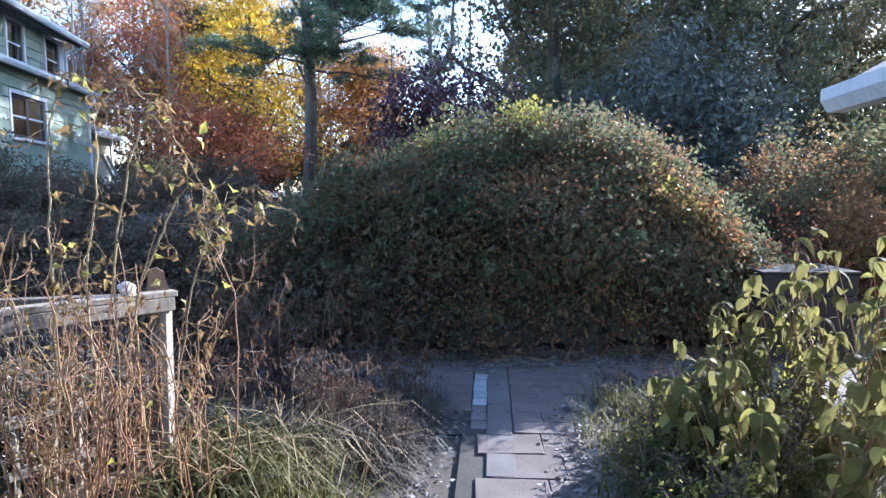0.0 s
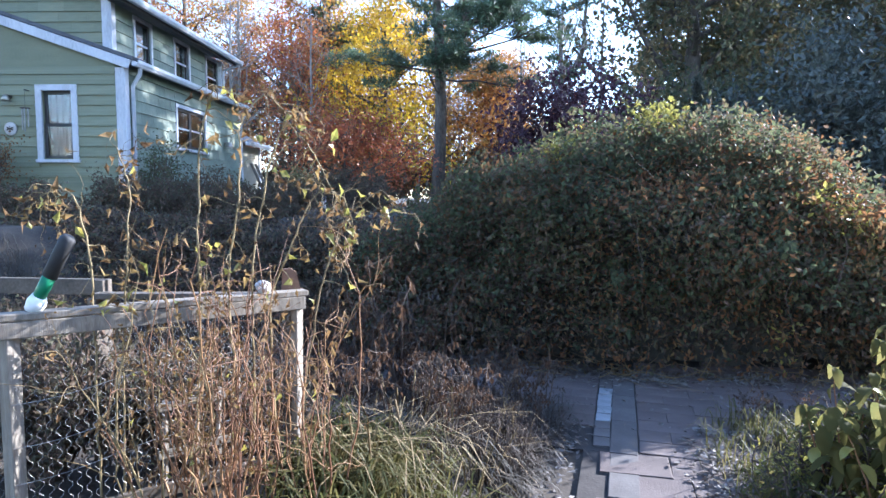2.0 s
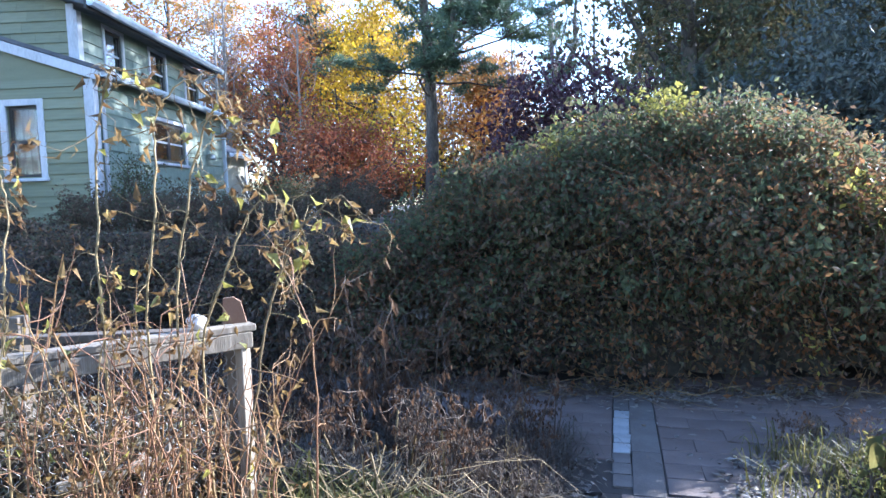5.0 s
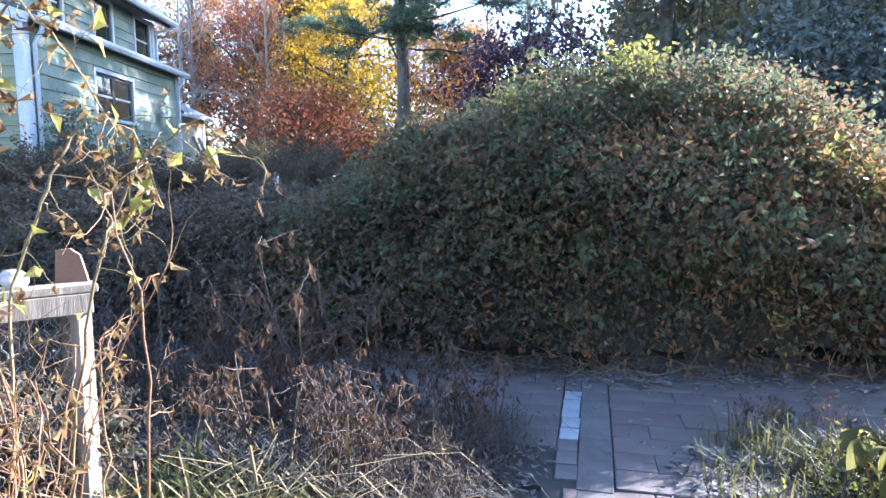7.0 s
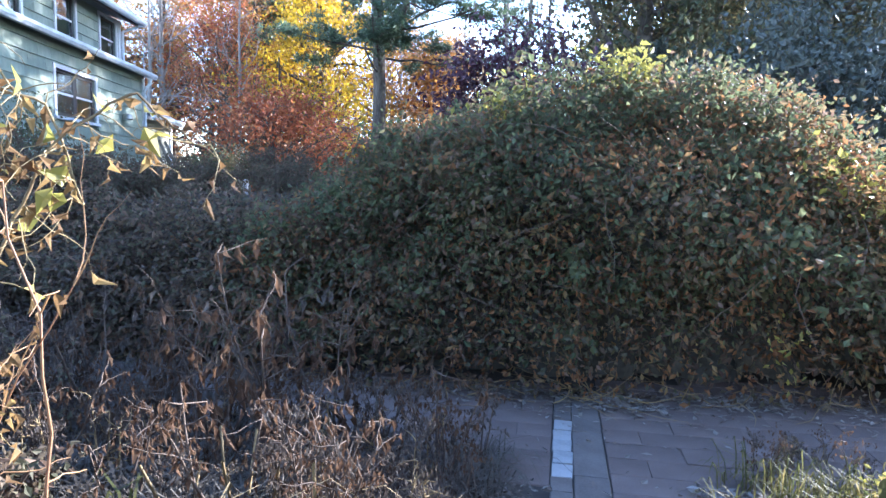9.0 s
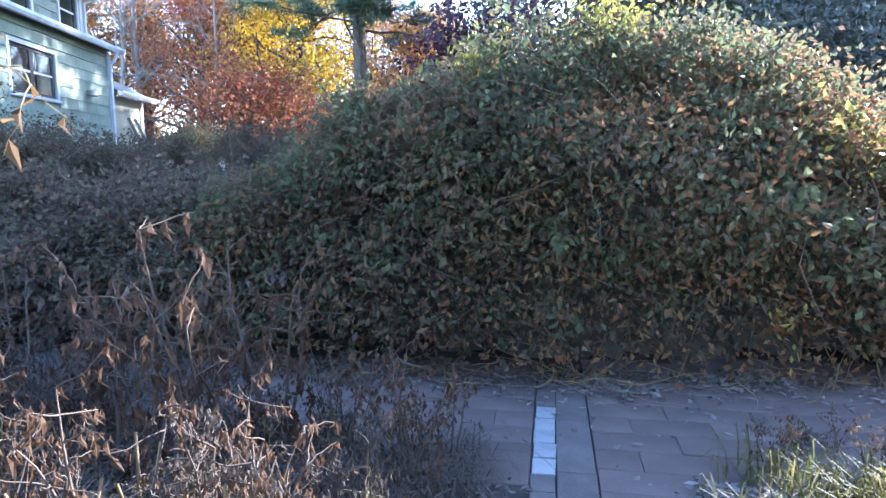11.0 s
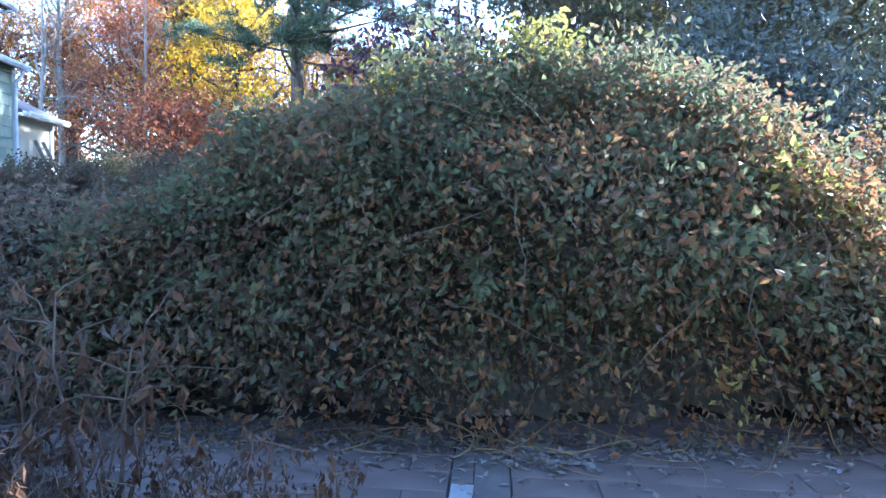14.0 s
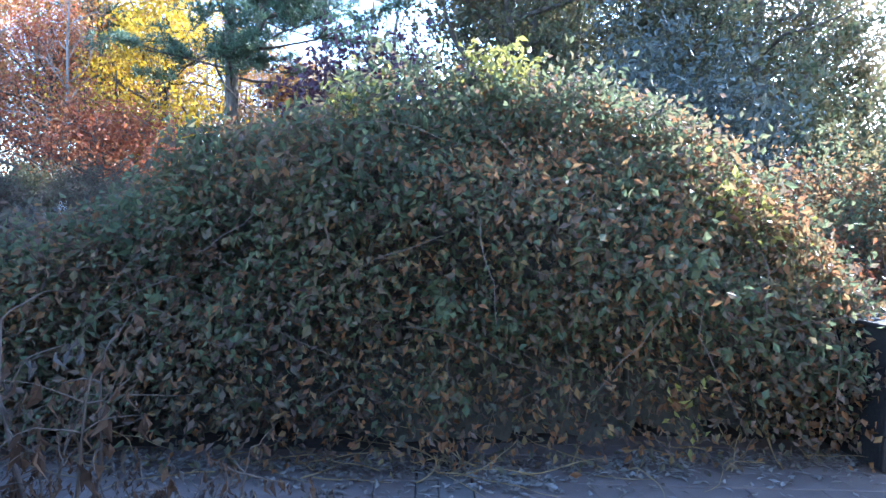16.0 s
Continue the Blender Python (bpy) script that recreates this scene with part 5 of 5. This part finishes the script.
def climber(x, y, z0, path, seed, label, count=58):
    """A tall climbing stem arching over, with curled dry leaves and tendrils."""
    r = np.random.default_rng(seed)
    t = thing("climbing_vine", label, "vine", "climbers on the pen", at=pose(x, y, z0))
    ctrl = np.array(path, float)
    s = np.linspace(0, len(ctrl) - 1, 40)
    pts = np.stack([np.interp(s, range(len(ctrl)), ctrl[:, k]) for k in range(3)], 1)
    pts = (np.roll(pts, 1, 0) + pts + np.roll(pts, -1, 0)) / 3
    pts[0], pts[-1] = ctrl[0], ctrl[-1]
    pts += r.normal(size=pts.shape) * 0.004
    v, f = tubes([(pts, np.linspace(0.007, 0.003, 40))], 6)
    child("stem", mesh_from("stem", v, f, M["straw"], True), t)
    side, tips = [], []
    for k in range(24):
        d = r.normal(size=3) + np.array([0, 0, -0.2])
        tp, tr, _ = limb(r, pts[r.integers(12, 40)], d / np.linalg.norm(d), r.uniform(0.12, 0.35), 0.0022, -0.12, 8, 0.35)
        side.append((tp, tr))
        tips.extend(tp[3:])
    tips.extend(pts[22:])
    v, f = tubes(side, 4)
    child("tendril_growth", mesh_from("tendril_growth", v, f, M["straw"], True), t)["kind"] = "stuff"
    tips = np.array(tips)
    pos = tips[r.integers(0, len(tips), count)]
    child("dry_leaves", leaf_mesh("dry_leaves", pos, 0.055, M["crisp"], 0.5, 1.0, curl=0.6), t, "curled brown leaves")["kind"] = "stuff"
    pos = tips[r.integers(0, len(tips), 9)]
    child("late_leaves", leaf_mesh("late_leaves", pos, 0.075, M["fresh"], 0.6, 0.1, curl=0.25), t, "yellow-green leaves")["kind"] = "stuff"
    return t


climber(-1.19, 2.53, 0, [(0, 0, 0), (0.03, 0.02, 0.6), (0.0, 0.05, 1.2), (0.1, 0.1, 1.75), (0.2, 0.12, 1.95), (0.32, 0.2, 1.8), (0.42, 0.3, 1.55)], 61, "tall pale vine arching over with yellowing leaf tips")
climber(-1.34, 2.30, 0, [(0, 0, 0), (-0.03, 0.05, 0.7), (0.02, 0.0, 1.3), (0.0, 0.05, 1.8), (0.1, 0.05, 2.1), (0.22, 0.12, 2.05)], 62, "tall vine stem with dangling dry leaves")
climber(-1.79, 2.03, 0, [(0, 0, 0), (0.0, 0.0, 0.7), (-0.05, 0.05, 1.2), (-0.15, 0.05, 1.55), (-0.35, 0.08, 1.62), (-0.5, 0.1, 1.45)], 63, "vine sprawling along the rail with dry curls")
climber(-0.94, 2.68, 0, [(0, 0, 0), (0.02, 0.0, 0.5), (0.1, 0.08, 1.1), (0.2, 0.2, 1.45), (0.35, 0.35, 1.6), (0.5, 0.45, 1.45)], 64, "thin twining stem with curled leaves past the pen post")

climber(-1.28, 2.45, 0, [(0, 0, 0), (0.05, 0.02, 0.6), (-0.05, 0.08, 1.1), (0.05, 0.1, 1.6), (0.0, 0.16, 1.95), (0.12, 0.25, 2.12), (0.28, 0.32, 1.95)], 65, "wiry stem crossing the others with yellow leaves")
climber(-1.0, 2.6, 0, [(0, 0, 0), (-0.08, 0.0, 0.5), (-0.12, 0.05, 1.0), (0.02, 0.1, 1.35), (0.12, 0.2, 1.6), (0.25, 0.3, 1.55), (0.3, 0.35, 1.3)], 66, "arching stem hung with clusters of dead leaves")
climber(-1.7, 2.1, 0, [(0, 0, 0), (0.0, 0.03, 0.7), (0.08, 0.0, 1.2), (0.02, 0.1, 1.6), (-0.12, 0.15, 1.8)], 67, "upright straw-coloured stem with a few leaves")
cane_plant(-1.32, 2.2, 12, 1.3, 0.3, 54, "tangle of dry canes with hooked tips", M["cane"], 260, 0.04, M["crisp"])

PLOT = Matrix()

# ---- dead weeds between the pen and the terrace ----


def weed(h, seed, leaf, size, count, stem, label, name="dead_weed"):
    r = np.random.default_rng(seed)
    t = thing(name, label, "weed", "dead weeds", at=pose(0, 0, 0))
    tips = []
    for i in range(r.integers(2, 4)):
        a = r.uniform(0, 6.28)
        d = np.array([np.cos(a) * 0.28, np.sin(a) * 0.28, 1])
        pts, rr, _ = limb(r, (0.02 * np.cos(a), 0.02 * np.sin(a), -0.02), d / np.linalg.norm(d), h * r.uniform(0.8, 1.1), 0.011 * h ** 0.5, 0.05, 8, 0.1)
        v, f = tubes([(pts, rr)], 6)
        child("stalk", mesh_from("stalk", v, f, stem, True), t)
        side = []
        for k in range(6):
            p = pts[r.integers(3, 9)]
            dd = r.normal(size=3) * np.array([1, 1, 0.4]) + np.array([0, 0, 0.5])
            tp, tr, _ = limb(r, p, dd / np.linalg.norm(dd), h * r.uniform(0.15, 0.35), 0.0035, -0.05, 6, 0.2)
            side.append((tp, tr))
            tips.extend(tp[2:])
        v, f = tubes(side, 4)
        child("side_growth", mesh_from("side_growth", v, f, stem, True), t)["kind"] = "stuff"
        tips.extend(pts[4:])
    tips = np.array(tips)
    pos = tips[r.integers(0, len(tips), count)] + r.normal(size=(count, 3)) * 0.012
    child("hanging_leaves", leaf_mesh("hanging_leaves", pos, size, leaf, 0.4, 2.6, spread=0.6, curl=0.3), t, "shrivelled hanging leaves")["kind"] = "stuff"
    return t


tall = [weed(1.1, 71, M["dry"], 0.085, 95, M["dead_stem"], "tall dead weed hung with shrivelled brown leaves"),
        weed(1.0, 72, M["dry"], 0.08, 100, M["dead_stem"], "branching dead weed with drooping brown leaves"),
        weed(0.95, 73, M["dull"], 0.07, 95, M["dead_stem"], "frosted dead weed with small grey-brown leaves")]
small = [weed(0.5, 74, M["dull"], 0.04, 120, M["dead_stem"], "short frosted weed gone to seed"),
         weed(0.42, 75, M["dull"], 0.035, 140, M["straw"], "short straw-coloured weed with fine dead leaves"),
         weed(0.6, 76, M["dry"], 0.045, 110, M["dead_stem"], "brown dead weed beside the pavers")]
spots_tall = [(-0.62, 4.55), (-0.5, 4.85), (-1.03, 4.67), (-0.98, 5.41), (-1.43, 4.83), (-1.8, 4.67), (-1.75, 5.1), (-0.85, 4.94), (-0.13, 4.79), (-2.11, 4.98), (-0.8, 4.25)]
for i, (x, y) in enumerate(spots_tall):
    m = pose(x, y, float(ground_z(x, y)), 0, 0, 77 * i)
    if i < 3:
        tall[i].matrix_world = m
    else:
        s = 0.55 if i in (3, 8) else 0.78 + 0.07 * (i % 3)
        copy_thing(tall[i % 3], m @ Matrix.Diagonal((s, s, s, 1)))
rs = random.Random(4)
for i in range(120):
    x, y = rs.uniform(-2.3, 0.34), rs.uniform(3.5, 5.05)
    if i > 108:
        x, y = rs.choice([(1.62, 5.34), (1.76, 5.45), (1.9, 5.53), (1.49, 4.79), (2.03, 5.38), (1.44, 4.47)])
        x, y = x + rs.uniform(-0.07, 0.07), y + rs.uniform(-0.07, 0.07)
    m = pose(x, y, float(ground_z(x, y)), 0, 0, 51 * i)
    s = rs.uniform(0.5, 0.95) * (0.5 if i > 108 else 1)
    if i < 3:
        small[i].matrix_world = m
    else:
        copy_thing(small[i % 3], m @ Matrix.Diagonal((s, s, s, 1)))

# cut stubs and leaning straws
for i in range(16):
    x, y = rs.uniform(-0.5, 0.3), rs.uniform(3.0, 4.0)
    s = thing("cut_stalk", "cut straw-coloured stalk standing in the grass", "stalk", "cut stalks", at=pose(x, y, float(ground_z(x, y)) - 0.02, rs.uniform(-25, 25), rs.uniform(-25, 25), 0))
    v, f = tubes([(np.array([[0, 0, 0], [0.004, 0, 0.12], [0, 0.003, rs.uniform(0.2, 0.38)]]), np.array([0.006, 0.0055, 0.005]))], 6)
    child("stem", mesh_from("stem", v, f, M["straw"], True), s)

# ---- grass ----


def tufts(n, x0, x1, y0, y1, per, r, spread=0.09):
    c = np.column_stack([r.uniform(x0, x1, n), r.uniform(y0, y1, n)])
    p = np.repeat(c, per, 0) + r.normal(size=(n * per, 2)) * spread
    return np.column_stack([p, ground_z(p[:, 0], p[:, 1]) - 0.03])


rg = np.random.default_rng(17)
p = tufts(34, -0.45, 0.36, 2.7, 3.45, 26, rg)
p = p[p[:, 0] < 0.42]
tagged(new("grass", blades("grass", p, 0.22, M["grass"], 1.0, 0.009)), "long arching yellow-green grass beside the path", "grass", kind="stuff")
p = tufts(7, -0.45, 0.34, 2.8, 3.6, 26, rg)
p = p[p[:, 0] < 0.42]
tagged(new("grass", blades("grass", p, 0.32, M["straw"], 1.1, 0.005)), "dry straw-coloured grass arching over the green", "grass", kind="stuff")
p = tufts(240, -2.6, 0.36, 3.6, 5.0, 45, rg, 0.1)
p = p[p[:, 0] < 0.42]
tagged(new("grass", blades("grass", p, 0.17, M["frost_grass"], 1.2, 0.007)), "frosted dead grass between pen and terrace", "grass", kind="stuff")
p = tufts(22, 0.0, 0.36, 3.9, 4.7, 60, rg, 0.07)
p = p[p[:, 0] < 0.42]
tagged(new("grass", blades("grass", p, 0.24, M["dead_stem"], 0.7, 0.003)), "fine pale dead grass at the path edge", "grass", kind="stuff")
p = tufts(300, -6.0, -1.3, 1.8, 5.6, 40, rg, 0.13)
p = p[(p[:, 0] < -1.9) | (p[:, 1] > 3.6)]
tagged(new("grass", blades("grass", p, 0.18, M["frost_grass"], 0.8, 0.007)), "frosted rough grass behind the pen", "grass", kind="stuff")
p = tufts(110, 1.45, 3.4, 3.2, 5.2, 40, rg, 0.08)
tagged(new("grass", blades("grass", p, 0.2, M["grass"], 0.7, 0.006)), "rough grass under the broad-leaved plants", "grass", kind="stuff")

# ---- broad-leaved plants by the path ----
LEAVES = [big_leaf("leaf", 0.085, 0.15, M["broad"], 81, 0.9), big_leaf("leaf", 0.075, 0.13, M["broad"], 82, 1.3, 0.3), big_leaf("leaf", 0.1, 0.17, M["broad"], 83, 0.7, -0.1), big_leaf("leaf", 0.07, 0.12, M["fresh"], 84, 0.6)]


def broad_plant(x, y, h, n, seed, label):
    r = np.random.default_rng(seed)
    t = thing("broadleaf_plant", label, "plant", "broad-leaved plants", at=pose(x, y, -0.02))
    for i in range(n):
        a = r.uniform(0, 6.28)
        d = np.array([np.cos(a) * 0.3, np.sin(a) * 0.3, 1])
        pts, rr, _ = limb(r, (0.05 * np.cos(a), 0.05 * np.sin(a), 0), d / np.linalg.norm(d), h * r.uniform(0.75, 1.1), 0.008, 0.04, 9, 0.08)
        v, f = tubes([(pts, rr)], 6)
        stem = child("stem", mesh_from("stem", v, f, M["cane"], True), t)
        for k in range(13):
            q = pts[min(9, 2 + k * 2 // 3)]
            b = a + k * 2.4 + r.normal() * 0.3
            me = LEAVES[3] if r.uniform() < 0.12 else LEAVES[r.integers(0, 3)]
            s = r.uniform(0.45, 0.95)
            child("leaf", me, stem).matrix_basis = Matrix.Translation(q) @ pose(0, 0, 0, math.degrees(r.normal() * 0.25), 5 + 18 * r.normal(), math.degrees(b)) @ Matrix.Diagonal((s, s, s, 1))
    return t


for i, (x, y, h, n) in enumerate([(2.35, 4.67, 0.85, 5), (2.8, 4.59, 1.22, 5), (2.26, 4.2, 0.77, 5), (2.75, 4.04, 1.08, 5), (2.08, 3.8, 0.59, 4), (3.11, 4.43, 1.22, 5), (2.39, 3.61, 0.72, 4), (2.2, 3.7, 0.8, 5), (2.75, 4.2, 1.05, 6), (2.5, 4.45, 0.85, 5), (1.95, 3.95, 0.75, 5), (2.0, 4.3, 0.6, 4), (3.0, 4.75, 1.3, 6), (2.65, 4.8, 1.1, 6), (3.35, 5.0, 1.3, 6)]):
    broad_plant(x, y, h, n, 90 + i, ["broad-leaved plant with drooping frost-nipped green leaves", "tall leafy plant with limp dark green leaves"][h > 0.9])
for i, (x, y, h) in enumerate([(1.96, 4.53, 0.38), (1.8, 4.12, 0.41), (1.69, 3.73, 0.38), (1.9, 3.45, 0.41), (2.01, 4.47, 0.5), (2.1, 4.9, 0.23), (2.21, 4.51, 0.63), (2.48, 4.28, 0.72), (2.21, 3.96, 0.54)]):
    bush("low_shrub", "low twiggy shrub with small yellow-green leaves", x, y, 0.28, 0.28, h, M["fresh"] if i % 2 else M["broad"], 900, 0.03, 110 + i, z=0.0, group="low shrubs at the path edge")

# ---- litter along the thicket's foot ----
n = 4200
x = rng.uniform(-4.2, 3.3, n)
y = np.interp(x, EDGE_X, EDGE_Y) + rng.exponential(0.13, n) * rng.choice([-1, 0.4], n) - 0.02
p = np.column_stack([x, y, np.full(n, 0.012)])
heap = np.column_stack([rng.normal(0.97, 0.12, 160), rng.normal(6.14, 0.07, 160), rng.uniform(0.01, 0.05, 160)])
loose = np.column_stack([rng.uniform(-2.3, 2.8, 160), rng.uniform(4.8, 6.1, 160), np.full(160, 0.012)])
edge = np.column_stack([rng.normal(1.4, 0.1, 700), rng.uniform(3.4, 5.1, 700), np.full(700, 0.012)])
edge2 = np.column_stack([rng.normal(0.5, 0.07, 200), rng.uniform(3.5, 4.9, 200), np.full(200, 0.012)])
allp = np.concatenate([p, heap, loose, edge, edge2])
lm = leaf_mesh("leaf_litter", allp, 0.06, M["fallen"], 0.5, 0.0, np.tile([[0, 0, 0.15]], (len(allp), 1)), 1.0)
co = np.empty(len(lm.vertices) * 3, np.float32)
lm.vertices.foreach_get("co", co)
co = co.reshape(-1, 3)
co[:, 2] = 0.008 + np.abs(co[:, 2] - 0.012) * 0.35
lm.vertices.foreach_set("co", co.ravel())
tagged(new("leaf_litter", lm), "dry grey-brown leaves strewn over the pavers", "fallen leaves", kind="stuff")
sp = []
for k in range(70):
    x = rng.uniform(-3.5, 2.8)
    y = float(np.interp(x, EDGE_X, EDGE_Y)) + rng.normal() * 0.12 - 0.05
    a = rng.uniform(0, 6.28)
    pts, rr, _ = limb(rng, (x, y, 0.02), (math.cos(a), math.sin(a), 0.25), rng.uniform(0.25, 0.8), 0.0045, -0.04, 7, 0.16)
    pts[:, 2] = np.maximum(pts[:, 2], 0.012)
    sp.append((pts, rr))
v, f = tubes(sp, 5)
tagged(new("fallen_twigs", mesh_from("fallen_twigs", v, f, M["straw"], True)), "pale dead stems lying at the thicket's foot", "twigs", kind="stuff")
# two long bare stems leaning out of the vines
for pts, nm in (([(-0.1, 6.7, 1.12), (-0.04, 6.42, 0.98), (0.1, 6.27, 0.82), (0.32, 6.3, 0.66)], "long bare stem arching out of the vines"), ([(0.48, 6.32, 0.38), (0.58, 6.29, 0.24), (0.7, 6.26, 0.1), (0.75, 6.24, 0.01)], "pale dead stick leaning at the thicket's foot")):
    s = thing("bare_stick", nm, "stick", at=pose(*pts[0]))
    v, f = tubes([(np.array(pts) - np.array(pts[0]), np.full(4, 0.0035))], 6)
    child("rod", mesh_from("rod", v, f, M["straw"], True), s)

# ---- dark crate at the end of the thicket ----
crate = thing("storage_crate", "dark brown board crate at the edge of the vines", "crate", at=pose(3.05, 6.55, 0, 0, 0, 8) @ Matrix.Diagonal((0.88, 0.88, 0.88, 1)))
for k in range(4):
    part("side_board", box(0, 0, 0.02 + k * 0.225, 0.95, 0.03, 0.235 + k * 0.225, 0.004), M["bin"], crate)
part("side_panel", box(0, 0.03, 0.02, 0.03, 0.7, 0.915, 0.004), M["bin"], crate)
part("side_panel", box(0.92, 0.03, 0.02, 0.95, 0.7, 0.915, 0.004), M["bin"], crate)
part("lid", box(-0.02, -0.02, 0.918, 0.97, 0.73, 0.945, 0.005), M["bin"], crate)

# ---- far yard ----
fence = thing("picket_fence", "low weathered picket fence beyond the brambles", "fence", at=pose(-11.73, 16.82, 0.62))
for z in (0.2, 0.55):
    part("rail", beam((0, 0.03, z), (3.2, -0.5, z), 0.03, 0.06), M["grey_wood"], fence)
for k in range(17):
    s = k / 16
    part("picket", beam((3.2 * s, -0.53 * s, 0), (3.2 * s, -0.53 * s, 0.78 + 0.05 * math.sin(k * 2.1)), 0.07, 0.02), M["grey_wood"], fence)
wp_ = thing("gate_post", "pale wooden gate post at the fence end", "post", at=pose(-8.97, 16.79, 0.62))
part("post_body", box(-0.06, -0.06, 0, 0.06, 0.06, 1.0, 0.01), M["trim"], wp_)

# ---- small things on the house ----
H = house.matrix_world
lamp = thing("wall_lamp", "round grey-green lamp fixed to the shingles", "lamp", at=H @ pose(0.02, 4.25, 2.54))
v, f = lathe([(0, 0.11), (0.03, 0.11), (0.07, 0.08), (0.095, 0.02), (0.1, 0.0), (0.085, 0.0), (0.03, 0.03), (0, 0.03)], 18)
child("shade", mesh_from("shade", v, f, M["brass"], True), lamp, "domed shade", pose(0.1, 0, -0.02))
part("bracket", box(0, -0.03, -0.02, 0.1, 0.03, 0.1, 0.006), M["brass"], lamp)
sc = thing("wall_lamp", "small dark bracket lamp on the front wall", "lamp", at=H @ pose(-1.93, -0.02, 2.98))
part("bracket", box(-0.03, -0.12, 0.0, 0.03, 0, 0.05, 0.006), M["sash"], sc)
child("shade", mesh_from("shade", *[*lathe([(0, 0.1), (0.03, 0.1), (0.08, 0.0), (0.07, 0.0), (0, 0.06)], 16)], M["brass"], True), sc, "", pose(0, -0.12, -0.06))
ch = thing("wind_chime", "wind chime of metal tubes hanging beside the window", "wind chime", at=H @ pose(-1.62, -0.12, 3.1))
part("hook", box(-0.008, -0.01, 0, 0.008, 0.12, 0.016, 0.002), M["sash"], ch)
part("top_disc", box(-0.06, -0.06, -0.3, 0.06, 0.06, -0.28, 0.01), M["dark_wood"], ch)
pipe(ch, [(0, 0, 0), (0, 0, -0.28)], 0.003, M["sash"], "cord")
for k in range(5):
    a = k * 1.257
    pipe(ch, [(0.045 * math.cos(a), 0.045 * math.sin(a), -0.3), (0.045 * math.cos(a), 0.045 * math.sin(a), -0.56 - 0.03 * k)], 0.009, M["wire"], "tube")
pl = thing("wall_plaque", "round pale plaque with a dark winged motif", "plaque", at=H @ pose(-1.95, -0.02, 2.48))
v, f = lathe([(0, 0.02), (0.1, 0.02), (0.11, 0.012), (0.11, 0), (0, 0)], 24)
disc = child("disc", mesh_from("disc", v, f, M["stone"], True), pl, "", pose(0, -0.002, 0, 90, 0, 0))
for sx in (-1, 1):
    for a in (20, -20):
        part("motif", box(0, -0.004, -0.012, 0.06, 0.0, 0.012, 0.002), M["sash"], pl, "", pose(0, -0.026, 0.0) @ pose(0, 0, 0, 0, a + (180 if sx < 0 else 0), 0))
part("motif", box(-0.006, -0.004, -0.06, 0.006, 0, 0.05, 0.002), M["sash"], pl, "", pose(0, -0.026, 0))
